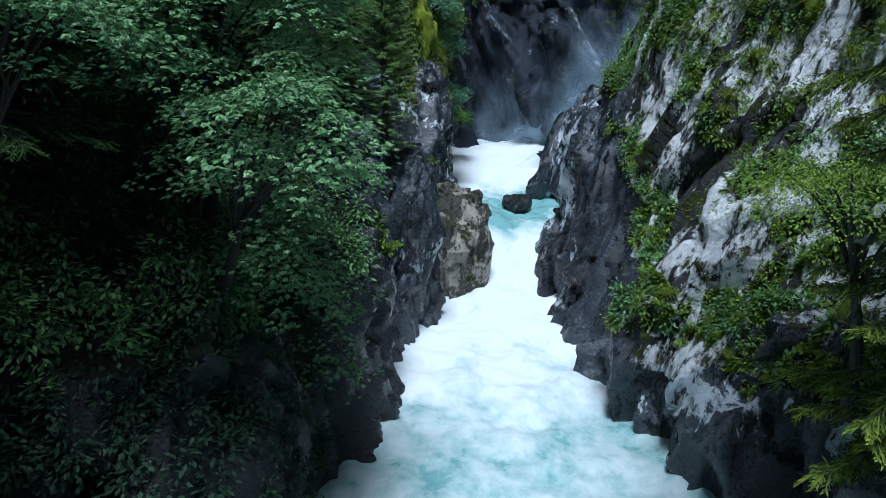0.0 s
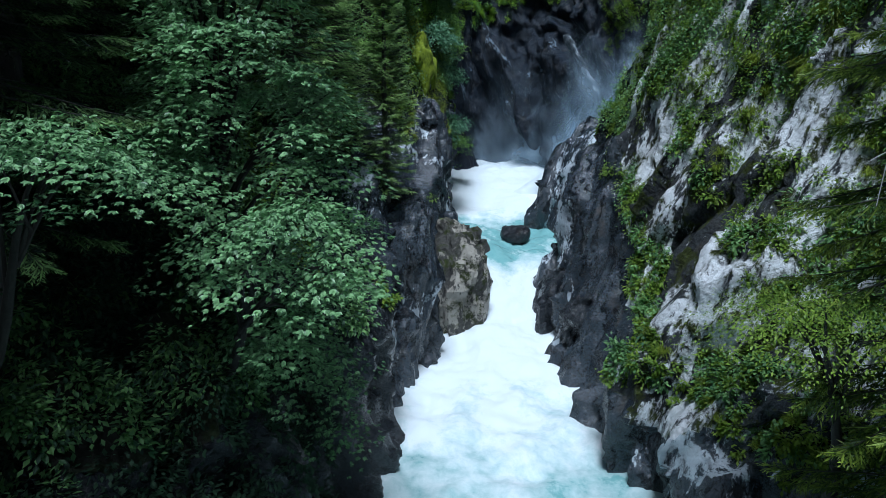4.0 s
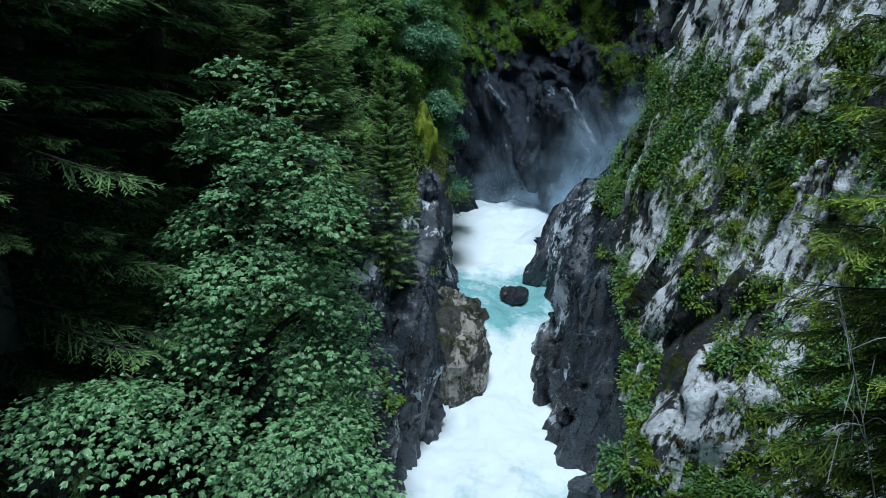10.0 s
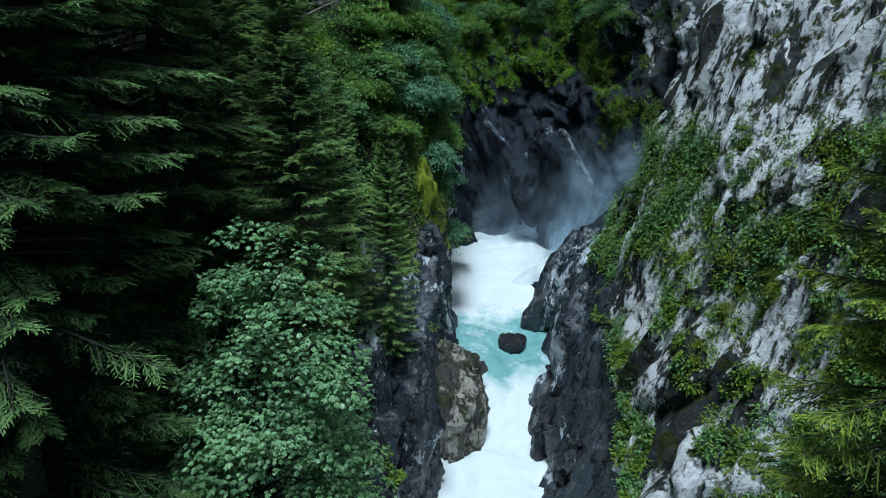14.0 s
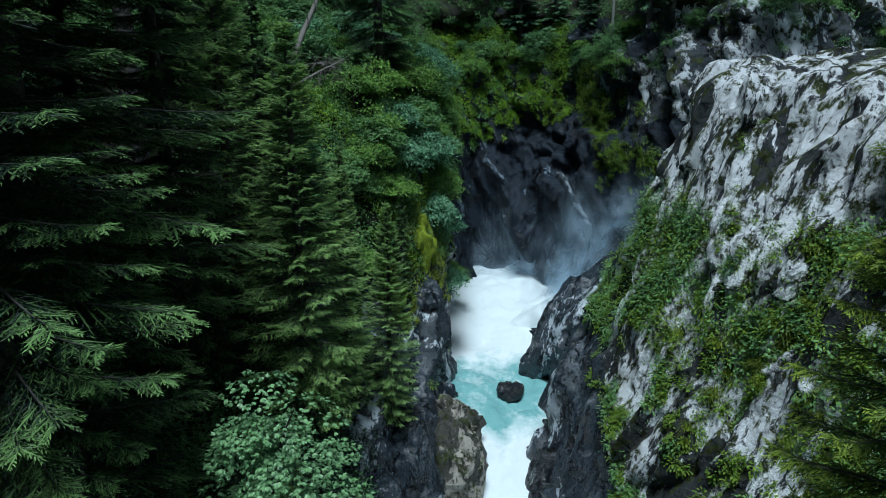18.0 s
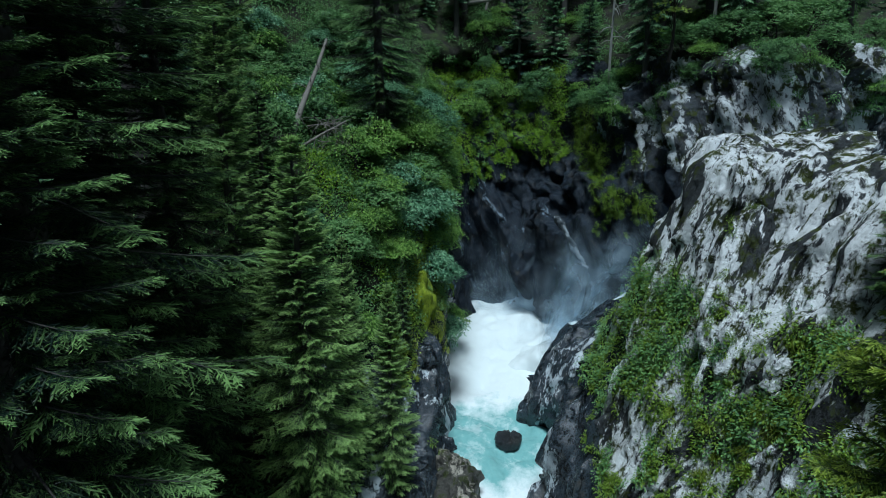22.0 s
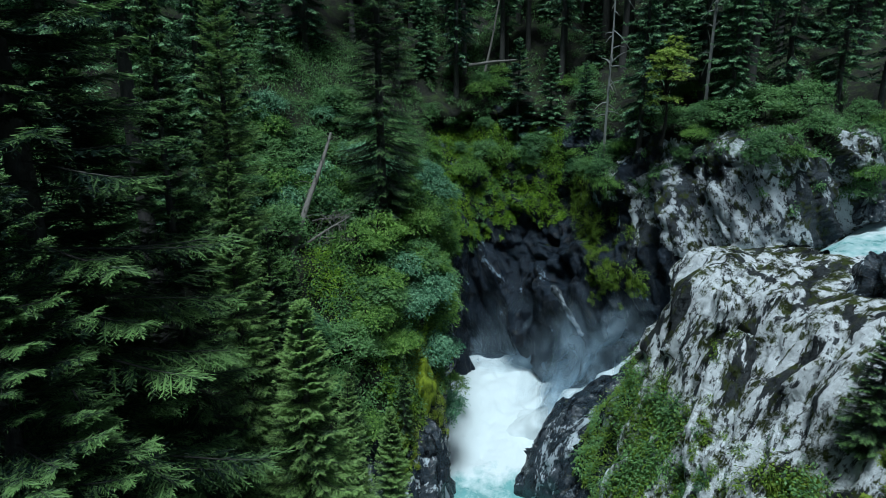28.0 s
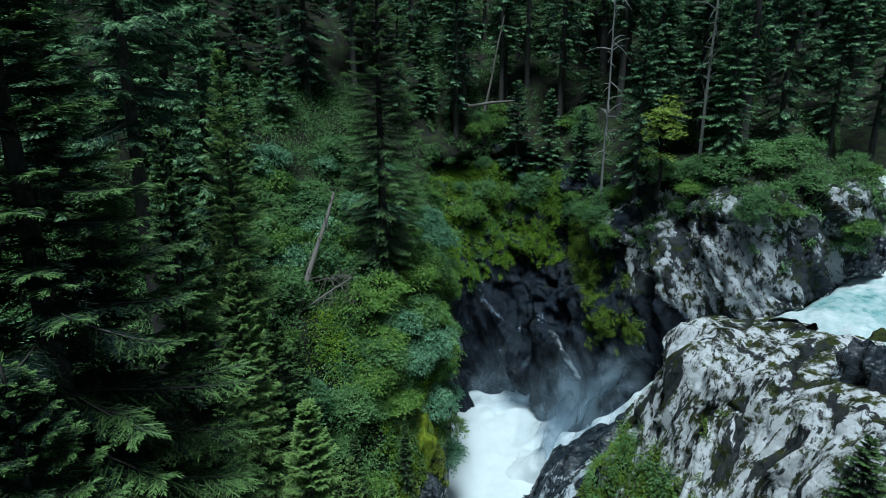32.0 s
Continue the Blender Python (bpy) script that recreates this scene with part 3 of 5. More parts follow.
# ---------------------------------------------------------------- river
def water_strip(name, sections, nu, nv, rough, seed, label, rounded=0.0):
    """Water between two banks: sections are (left x, left y, right x, right y, height, foam)."""
    s = spline(np.array(sections, float), np.linspace(0, 1, nv))
    a = np.linspace(0, 1, nu)[None, :, None]
    g = np.concatenate([s[:, None, 0:2] * (1 - a) + s[:, None, 2:4] * a, np.repeat(s[:, None, 4:5], nu, 1) - rounded * (2 * a - 1) ** 6], 2)
    n = sheet_normals(g)
    n *= np.sign(n[..., 2:3] + 1e-6)
    p = g.reshape(-1, 3)
    h = rough * (0.42 * fbm(p, 2.8, 2, seed) + 0.16 * fbm(p, 1.1, 2, seed + 5) + 0.03 * fbm(p, 0.35, 3, seed + 9))
    q = p + n.reshape(-1, 3) * h[:, None]
    me = raw_mesh(name, q, grid_faces(nv, nu), WATER)
    at = me.attributes.new("foam", "FLOAT", "POINT")
    calm = 0.34 * np.exp(-((p[:, 0] - 3.9) / 0.9) ** 2 - ((p[:, 1] - 38.0) / 1.6) ** 2)
    at.data.foreach_set("value", (np.repeat(s[:, 5], nu) - calm).astype(np.float32))
    return tagged(put(name, me), label, "water", kind="structure")


water_strip("water_gorge", [(-13, -45, 16, -45, 0.6, -0.1), (-10, 4, 14, 4, 1.0, -0.10), (-7, 12, 12, 12, 1.15, -0.12), (-5, 18, 10.5, 18, 1.2, -0.07), (-4, 23, 10, 23, 1.3, 0.06), (-3, 27, 9, 27, 1.5, 0.12),
                             (-2, 30.5, 8.5, 30.5, 1.9, 0.25), (0, 33, 8.5, 33, 2.5, 0.28), (0, 35.5, 8.5, 35.5, 3.6, 0.2), (0, 37.5, 9, 37.5, 4.7, 0.02), (0, 39.3, 9, 39.3, 5.25, -0.16), (0, 41.5, 9.5, 41.5, 5.5, -0.2),
                             (0, 44.5, 10, 44.5, 5.7, -0.16), (0, 47.5, 11, 47.5, 6.3, 0.16), (0, 54, 13, 54, 7.4, 0.3), (0, 66, 14, 66, 8.0, 0.3)], 170, 450, 0.75, 9, "white rapids and milky turquoise glacier water in the gorge")
water_strip("water_upper", [(52, 68, 60, 58, 35.4, -0.05), (46, 65, 54, 56, 35.2, 0.0), (42, 60, 50, 54, 34.6, 0.2), (40.5, 57, 48, 51.5, 31, 0.25), (38, 54, 46, 47, 28.4, 0.12), (33, 50.5, 43, 39, 27.1, -0.08),
                             (28.5, 49, 37, 34, 26.0, -0.06), (25.5, 48.4, 29.5, 36.5, 24.4, 0.15), (22.5, 49.6, 24.5, 40.2, 22.6, 0.25), (20.4, 50.4, 20.6, 41.8, 19.8, 0.3), (18.2, 51, 17.8, 43.4, 17.2, 0.3), (16.0, 51.4, 15.2, 46.2, 14.4, 0.3), (13.4, 53, 12, 48, 11.4, 0.3), (10.4, 54.4, 9.2, 49.6, 9.0, 0.3), (7.5, 55.4, 6.5, 50, 7.2, 0.3), (5.0, 56, 4.0, 50, 5.6, 0.3)], 90, 260, 0.8, 19, "white upper rapids that fall into the gorge", 2.6)
# ---------------------------------------------------------------- plants: wood as tubes, foliage as many small blades
def tube(points, radii, sides=6):
    """Vertices and quads of a tube along points."""
    p = np.asarray(points, float)
    d = np.gradient(p, axis=0)
    d /= np.linalg.norm(d, axis=1, keepdims=True) + 1e-9
    ref = np.where(np.abs(d[:, 2:3]) > 0.9, (1.0, 0.0, 0.0), (0.0, 0.0, 1.0))
    a = np.cross(d, ref)
    a /= np.linalg.norm(a, axis=1, keepdims=True) + 1e-9
    b = np.cross(d, a)
    ang = np.linspace(0, 2 * np.pi, sides, endpoint=False)
    r = np.asarray(radii, float)[:, None, None]
    v = p[:, None, :] + r * (a[:, None, :] * np.cos(ang)[None, :, None] + b[:, None, :] * np.sin(ang)[None, :, None])
    return v.reshape(-1, 3), grid_faces(len(p), sides, True)


def joined(pieces):
    verts, faces, k = [], [], 0
    for v, f in pieces:
        verts.append(v)
        faces.append(f + k)
        k += len(v)
    return np.concatenate(verts), np.concatenate(faces)


def unit(v):
    return v / (np.linalg.norm(v, axis=-1, keepdims=True) + 1e-9)


def blades(base, way, face, length, width, fold=0.12):
    """Pointed blades as folded quads: base points, directions, face normals, lengths and widths."""
    way, face = unit(way), unit(face)
    side = unit(np.cross(way, face))
    l, w = np.asarray(length)[:, None], np.asarray(width)[:, None]
    mid = base + way * l * 0.45 + face * l * fold
    v = np.stack([base, mid + side * w, base + way * l, mid - side * w], 1).reshape(-1, 3)
    return v, np.arange(len(v)).reshape(-1, 4)


def spruce_meshes(seed, height, radius, bare, whorls, per, twigs, needles, leaf, needle=0.24, droop=1.0, slim=0.2, tiers=1):
    """Trunk, and tier by tier the boughs and the needle sprays, of one spruce that stands at the origin."""
    r = np.random.RandomState(seed)
    zs = np.linspace(0, height, 14)
    sway = np.cumsum(r.normal(0, 0.035, (14, 2)), 0)
    path = np.column_stack([sway, zs])
    girth = 0.012 * height + 0.06
    trunk = tube(path, girth * (1 - zs / height) ** 0.8 + 0.015, 9)
    hs, az, ln = [], [], []
    for k in range(whorls):
        u = (k + r.uniform(-0.3, 0.3)) / whorls
        h = height * (bare + (1 - bare) * max(0, u) ** 0.92)
        shape = (1 - max(0, u)) ** 0.72 * min(1.0, 0.62 + 1.6 * max(0, u))
        for j in range(per):
            hs.append(h + r.uniform(-0.45, 0.45))
            az.append(2 * np.pi * (j + r.uniform(-0.35, 0.35)) / per + k * 2.4)
            ln.append(max(0.25, radius * shape * r.choice([r.uniform(0.8, 1.15), r.uniform(0.45, 0.8)], p=[0.75, 0.25])))
    hs, az, ln = np.minimum(np.array(hs), height * 0.985), np.array(az), np.array(ln)
    n = len(hs)
    u = hs / height
    lift = 0.55 * u ** 1.5 - 0.18 + r.normal(0, 0.07, n)
    out = np.column_stack([np.cos(az), np.sin(az), np.zeros(n)])
    foot = np.column_stack([np.interp(hs, zs, path[:, 0]), np.interp(hs, zs, path[:, 1]), hs])

    def on(b, s):
        rise = lift[b] * s - droop * (0.42 * (1 - 0.55 * u[b])) * s ** 2 + 0.26 * s ** 3
        return foot[b] + out[b] * (ln[b] * s)[:, None] + np.array((0, 0, 1.0)) * (ln[b] * rise)[:, None]

    steps = np.linspace(0, 1, 5)
    wood = []
    for b in range(n):
        i = np.full(5, b)
        wood.append(tube(on(i, steps), (0.010 + 0.010 * ln[b]) * (1.05 - steps), 3))
    b = np.repeat(np.arange(n), twigs)
    s = (np.tile((np.arange(twigs) + 0.5) / twigs, n) + r.uniform(-0.4, 0.4, n * twigs) / twigs) ** 0.8
    s = np.clip(0.12 + 0.88 * s, 0.1, 1.0)
    root = on(b, s)
    tang = unit(on(b, np.minimum(s + 0.04, 1.04)) - on(b, s - 0.04))
    hand = np.where(np.arange(n * twigs) % 2 == 0, 1.0, -1.0)[:, None]
    across = np.column_stack([-out[b][:, 1], out[b][:, 0], np.zeros(len(b))]) * hand
    spread = r.uniform(0.5, 1.15, len(b))[:, None]
    way = unit(tang + across * spread + np.array((0, 0, -1.0)) * r.uniform(0.0, 0.75, len(b))[:, None])
    tl = ln[b] * 0.30 * (1.08 - 0.8 * s) * r.uniform(0.6, 1.2, len(b)) + 0.14
    m = np.repeat(np.arange(len(b)), needles)
    q = np.tile((np.arange(needles) + 0.3) / needles, len(b))
    start = root[m] + way[m] * (tl[m] * q)[:, None] - np.array((0, 0, 0.10)) * (tl[m] * q ** 2)[:, None]
    flip = np.where(np.arange(len(m)) % 2 == 0, 1.0, -1.0)[:, None]
    plane = unit(np.cross(way[m], np.array((0, 0, 1.0))))
    w2 = way[m] + plane * flip * r.uniform(0.45, 1.05, len(m))[:, None] + np.column_stack([np.zeros(len(m)), np.zeros(len(m)), r.normal(-0.12, 0.36, len(m))])
    face = np.array((0, 0, 1.0)) + r.normal(0, 0.35, (len(m), 3))
    size = np.minimum(0.55 * tl[m], 0.24) * needle * (1 - 0.45 * q) * r.uniform(0.7, 1.25, len(m)) + 0.03
    side_twigs = blades(start, w2, face, size, slim * r.uniform(0.7, 1.3, len(m)) * (0.55 + 0.45 * np.minimum(1, size / 0.25)), 0.05)
    main_twigs = blades(root, way, np.array((0, 0, 1.0)) + r.normal(0, 0.25, (len(b), 3)), tl * 1.08, np.full(len(b), slim * 1.1), -0.03)
    top = blades(np.tile((0, 0, height - 0.5), (10, 1)), r.normal(0, 0.3, (10, 3)) + (0, 0, 1), r.normal(0, 1, (10, 3)), np.full(10, 0.5), np.full(10, 0.05))
    # Tone runs from painted inner shade to pale new growth at bough ends.
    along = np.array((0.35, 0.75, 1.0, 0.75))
    growth_and_shade = [((s[m] ** 3) * (0.35 + 0.65 * q))[:, None] * along, (0.7 * s ** 3)[:, None] * along, np.tile(along, (10, 1))]
    tier = (np.arange(n) // per) * tiers // whorls
    made = []
    for k in range(tiers):
        picks = (tier[b[m]] == k, tier[b] == k, np.full(10, k == tiers - 1))
        quads = [v.reshape(-1, 4, 3)[pick].reshape(-1, 3) for (v, _), pick in zip((side_twigs, main_twigs, top), picks)]
        sprays = joined([(v, np.arange(len(v)).reshape(-1, 4)) for v in quads])
        young = np.concatenate([f[pick] for f, pick in zip(growth_and_shade, picks)]).ravel()
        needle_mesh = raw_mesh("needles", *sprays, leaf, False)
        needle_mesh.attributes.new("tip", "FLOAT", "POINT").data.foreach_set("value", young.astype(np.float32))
        made.append((raw_mesh("boughs", *joined([w for w, t in zip(wood, tier) if t == k]), BARK), needle_mesh))
    return raw_mesh("trunk", *trunk, BARK), made


def place_spruce(meshes, at, turn, scale, label, group):
    e = new("spruce")
    e.location, e.rotation_euler, e.scale = at, (0, 0, turn), scale
    put("trunk", meshes[0], e)
    for wood, needles in meshes[1]:
        boughs = put("bough_tier" if len(meshes[1]) > 1 else "bough_wood", wood, e)
        leafage = put("needle_foliage", needles, boughs)
        boughs["kind"] = leafage["kind"] = "stuff"
    return tagged(e, label, "spruce tree", group)


def place_tree(name, meshes, at, turn, scale, label, category, group, names):
    e = new(name)
    e.location, e.rotation_euler, e.scale = at, (0, 0, turn), scale
    for part_name, me in zip(names, meshes):
        ob = put(part_name, me, e)
        if part_name != "trunk":
            ob["kind"] = "stuff"
    return tagged(e, label, category, group)


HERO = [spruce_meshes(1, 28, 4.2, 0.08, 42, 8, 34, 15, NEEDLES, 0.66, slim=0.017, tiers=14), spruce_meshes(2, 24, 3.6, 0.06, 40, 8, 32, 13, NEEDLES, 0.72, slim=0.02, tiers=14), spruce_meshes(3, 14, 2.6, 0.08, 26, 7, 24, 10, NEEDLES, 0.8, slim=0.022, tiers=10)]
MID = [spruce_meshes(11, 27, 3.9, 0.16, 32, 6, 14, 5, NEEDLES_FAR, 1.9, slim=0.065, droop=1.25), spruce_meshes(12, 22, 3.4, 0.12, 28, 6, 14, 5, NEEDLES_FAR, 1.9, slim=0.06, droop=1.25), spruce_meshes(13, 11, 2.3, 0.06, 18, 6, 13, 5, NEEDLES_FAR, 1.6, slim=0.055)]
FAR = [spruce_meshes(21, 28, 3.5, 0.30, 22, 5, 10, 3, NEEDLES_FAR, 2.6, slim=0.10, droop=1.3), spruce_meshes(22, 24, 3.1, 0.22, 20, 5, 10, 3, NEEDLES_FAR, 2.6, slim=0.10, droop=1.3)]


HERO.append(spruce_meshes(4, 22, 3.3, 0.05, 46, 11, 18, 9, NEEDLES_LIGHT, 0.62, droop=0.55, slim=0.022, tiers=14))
sunny = []
for wood_, leaf_ in HERO[1][1]:
    leaf_ = leaf_.copy()
    leaf_.materials[0] = NEEDLES_SUNNY
    sunny.append((wood_, leaf_))
HERO.append((HERO[1][0], sunny))
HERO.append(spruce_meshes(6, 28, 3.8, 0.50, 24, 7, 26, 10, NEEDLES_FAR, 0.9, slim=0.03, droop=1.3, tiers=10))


def spruce(kind, x, y, top, label, turn=0.0, wide=1.0, base=None, group="spruces in the gorge", sink=0.3):
    z = drop(x, y) if base is None else base
    tall = {"H0": 28, "H1": 24, "H2": 14, "H3": 22, "H4": 24, "H5": 28, "M0": 27, "M1": 22, "M2": 11, "F0": 28, "F1": 24}[kind]
    meshes = {"H": HERO, "M": MID, "F": FAR}[kind[0]][int(kind[1])]
    sc = (top - z) / tall
    return place_spruce(meshes, (x, y, z - sink), turn, (wide * min(sc, 1.25), wide * min(sc, 1.25), sc), label, group)


spruce("H0", -10.0, 12.4, 38.0, "tall dark spruce with pale-tipped drooping boughs", 0.3, 1.3)
spruce("H1", -10.1, 22.4, 42.4, "slim green spruce with a pointed young top", 1.3, 0.8)
spruce("H0", -12.2, 16.8, 49.0, "dark spruce crowded by its neighbours", 2.6, 1.6)
spruce("H3", -5.9, 24.0, 30.4, "bright green spruce beside the gorge edge", 2.2, 1.25)
spruce("H3", -2.7, 28.8, 22.6, "dense light green spruce on the rock rim", 4.2, 1.0)
spruce("H3", -4.6, 27.0, 25.5, "light green spruce on the rock rim", 1.2, 0.85)
spruce("H2", -2.6, 37.6, 21.5, "small dense spruce on the rock rim", 0.9, 0.7)
spruce("H5", -13.8, 27.6, 60.0, "old spruce with a bare grey lower trunk", 4.0, 0.9)
spruce("H0", -4.7, 47.8, 56.0, "tall narrow spruce with hanging grey-green boughs", 3.0, 1.0)
spruce("H1", -13.2, 22.0, 41.0, "dark spruce in the shaded slope", 5.0, 1.0)
spruce("H3", -9.6, 27.0, 36.0, "green spruce on the wooded slope", 0.5, 1.0)
spruce("H2", -9.2, 30.5, 32.0, "young spruce on the wooded slope", 2.1, 1.1)
spruce("H3", -12.4, 35.0, 46.0, "tall spruce on the wooded slope", 3.1, 0.9)
spruce("H2", -5.4, 33.0, 23.0, "young spruce on the wooded slope", 2.7, 0.9)
spruce("H2", -8.8, 34.0, 29.0, "young spruce on the mossy slope", 1.1, 0.9)
spruce("H4", 9.2, 9.7, 34.0, "yellow-green spruce leaning over the pale cliff", 0.2, 0.86)
spruce("H2", 17.9, 22.0, 29.8, "young spruce on top of the pale cliff", 2.2, 1.5)
# Spruces out of view, added to cast shade on the near left bank.
for x, y in ((-7.6, 1.4), (-7.0, -3.0), (-9.5, 4.5), (-11.5, -2.5), (-8.5, -9.0), (-13.0, 6.0), (-15.5, 1.0)):
    spruce("M0", x, y, drop(x, y) + 27, "dark spruce of the wooded valley side", x, 1.0, group="forest spruces")
spruce("M0", 18.6, 57.5, 54.0, "tall spruce on the far rock bench", 0.7, 0.9)
spruce("M0", 24.8, 53.0, 53.0, "tall spruce on the far rock bench", 1.9, 1.0)
spruce("M2", 12.5, 70.5, 44.0, "young spruce at the forest edge", 2.0, 1.0)
spruce("M2", 15.5, 66.5, 42.0, "young spruce at the forest edge", 3.0, 1.0)
spruce("M2", 9.0, 73.0, 45.0, "young spruce at the forest edge", 4.0, 1.0)

rng = random.Random(7)
taken = [(-10.2, 12.2), (-8.6, 17.8), (-6.4, 23.6), (-14.8, 30), (-4.6, 46.7), (-13.2, 22), (18.6, 57.5), (24.8, 53), (-8.8, 33.5), (19, 53)]


def free(x, y, gap):
    return all((x - a) ** 2 + (y - b) ** 2 > gap * gap for a, b in taken)


def forest(count, xs, ys, kinds, gap, keep, label):
    made = tries = 0
    while made < count and tries < 4000:
        tries += 1
        x, y = rng.uniform(*xs), rng.uniform(*ys)
        z = drop(x, y)
        if z is None or not keep(x, y, z) or not free(x, y, gap):
            continue
        taken.append((x, y))
        kind = rng.choice(kinds)
        tall = {"M0": 27, "M1": 22, "M2": 11, "F0": 28, "F1": 24}[kind] * rng.uniform(0.75, 1.15)
        spruce(kind, x, y, z + tall, label, rng.uniform(0, 6.28), rng.uniform(0.9, 1.2), z, "forest spruces")
        made += 1


forest(44, (-40, -9), (8, 66), ("M0", "M1", "M2", "M2"), 2.7, lambda x, y, z: z > 20 and x < -9 - 0.12 * (y - 20) and not (-14 < x < -6 and 40 < y < 52), "dark spruce of the wooded valley side")
forest(72, (-26, 64), (68, 96), ("F0", "F1", "M2", "F0"), 2.3, lambda x, y, z: z > 36 and not (30 < x and y < 72 and x > y - 30), "dark spruce of the forest behind the falls")
forest(14, (20, 60), (54, 78), ("M0", "M1", "F0"), 3.6, lambda x, y, z: z > 33.5 and (y > 0.9 * x + 26), "spruce above the upper river")
forest(12, (48, 74), (66, 92), ("F0", "F1", "M1"), 3.0, lambda x, y, z: z > 30, "dark spruce beside the upper falls")
forest(22, (-44, 2), (58, 100), ("F0", "F1", "M1"), 3.2, lambda x, y, z: z > 34, "dark spruce of the upper slope")
forest(34, (-60, 80), (96, 125), ("F0", "F1"), 5.0, lambda x, y, z: z > 45, "dark spruce of the far slope")
# Unseen trees beside and behind the camera, added to shade the left side.
forest(22, (-44, -15), (-22, 14), ("F0", "F1"), 4.0, lambda x, y, z: z > 12, "dark spruce of the wooded valley side")
# Added out of view on the right to cut the sky light from behind.
forest(16, (17, 46), (-30, 12), ("F0", "F1"), 4.0, lambda x, y, z: z > 18, "unseen spruce on the cliff top, added to block sky light")
forest(12, (46, 80), (30, 64), ("F0", "F1"), 4.0, lambda x, y, z: y < x - 10, "spruce on the far bank of the upper river")


def broad_tree_meshes(seed, foot, crown, radii, sprays, leaves, leaf_size, leaf, limbs=7, lobes=3, flat=0.35, hollow=0.55, spread=(0.5, 1.25)):
    """A broad-leaved tree: trunk from foot into the crown, limbs, and layered sprays of lobed leaves."""
    r = np.random.RandomState(seed)
    foot, crown, radii = np.array(foot, float), np.array(crown, float), np.array(radii, float)
    top = crown + np.array((0, 0, radii[2] * 0.6))
    t = np.linspace(0, 1, 9)[:, None]
    path = foot + (top - foot) * t + np.sin(t * 5) * np.array((0.25, 0.15, 0))
    thick = 0.022 * np.linalg.norm(top - foot)
    trunk = tube(path, thick * (1.08 - t[:, 0]), 8)
    d = unit(r.normal(0, 1, (sprays, 3)))
    d[:, 2] = np.where(r.rand(sprays) < 0.72, np.abs(d[:, 2]), d[:, 2])
    rad = hollow + (1 - hollow) * r.rand(sprays) ** 0.6
    lump = 1 + 0.28 * fbm(d * 2 + seed, 1.0, 2, seed)
    centre = crown + d * radii * (rad * lump)[:, None]
    wood = []
    for c in centre[:: max(1, sprays // (limbs * 4))]:
        k = np.clip((c[2] - foot[2]) / (top[2] - foot[2]) * 0.75 + r.uniform(-0.12, 0.02), 0.1, 0.95)
        a = foot + (top - foot) * k
        mid = a + (c - a) * 0.5 + np.array((0, 0, 0.12 * np.linalg.norm(c - a)))
        wood.append(tube(spline(np.array([a, mid, c]), np.linspace(0, 1, 6)), np.linspace(0.016 * np.linalg.norm(c - a) + 0.012, 0.008, 6), 4))
    i = np.repeat(np.arange(sprays), leaves)
    size = r.uniform(*spread, sprays)
    rr = np.sqrt(r.rand(len(i))) * size[i]
    th = r.uniform(0, 2 * np.pi, len(i))
    off = np.column_stack([rr * np.cos(th), rr * np.sin(th), r.normal(0, 0.09, len(i)) - flat * rr ** 2])
    lean = np.cross(d[i], (0, 0, 1.0))
    pos = centre[i] + off - np.array((0, 0, 0.22)) * (off * d[i]).sum(1, keepdims=True)
    outward = unit(np.column_stack([off[:, :2] + 0.35 * d[i][:, :2], np.zeros(len(i))]) + r.normal(0, 0.25, (len(i), 3)))
    ls = leaf_size * r.uniform(0.65, 1.25, len(i))
    sheets = []
    for k in range(lobes):
        a = (k - (lobes - 1) / 2) * (1.5 / max(1, lobes - 1)) if lobes > 1 else 0.0
        side = np.cross(outward, (0, 0, 1.0))
        w = outward * math.cos(a) + side * math.sin(a) - np.array((0, 0, 1.0)) * r.uniform(0.1, 0.65, len(i))[:, None]
        nrm = np.array((0, 0, 1.0)) + 0.5 * outward + r.normal(0, 0.22, (len(i), 3))
        l = ls * (1.0 if abs(a) < 0.1 else 0.82)
        sheets.append(blades(pos, w, nrm, l, l * 0.24, 0.04))
    # lobes of one leaf share their stalk
    return raw_mesh("trunk", *trunk, STEM), raw_mesh("limbs", *joined(wood), STEM), raw_mesh("leaves", *joined(sheets), leaf, False)


TREE_PARTS = ("trunk", "limb_wood", "leaf_foliage")


def broad_tree(name, label, category, *args, at=(0, 0, 0), group="", **kw):
    return place_tree(name, broad_tree_meshes(*args, **kw), at, 0, (1, 1, 1), label, category, group, TREE_PARTS)


broad_tree("maple_tree", "tall leafy maple with cool green drooping leaves by the gorge", "maple tree", 31, (-7.6, 16.5, 5), (-4.4, 13.6, 13.7), (2.6, 2.2, 5.8), 96, 140, 0.138, MAPLE_LEAF, lobes=5, group="maples over the gorge", hollow=0.6, flat=0.5, spread=(0.45, 1.2))
broad_tree("maple_tree", "leafy maple spreading over the dark bank", "maple tree", 32, (-10.2, 10.6, 8), (-5.7, 9.3, 14.0), (1.8, 1.3, 0.9), 26, 80, 0.12, MAPLE_LEAF, limbs=1, lobes=5, group="maples over the gorge")
broad_tree("maple_tree", "low leafy maple that leans out over the water", "maple tree", 36, (-7.2, 15.5, 6), (-2.7, 10.9, 12.1), (1.8, 1.3, 1.4), 30, 80, 0.13, MAPLE_LEAF, limbs=2, lobes=5, group="maples over the gorge")
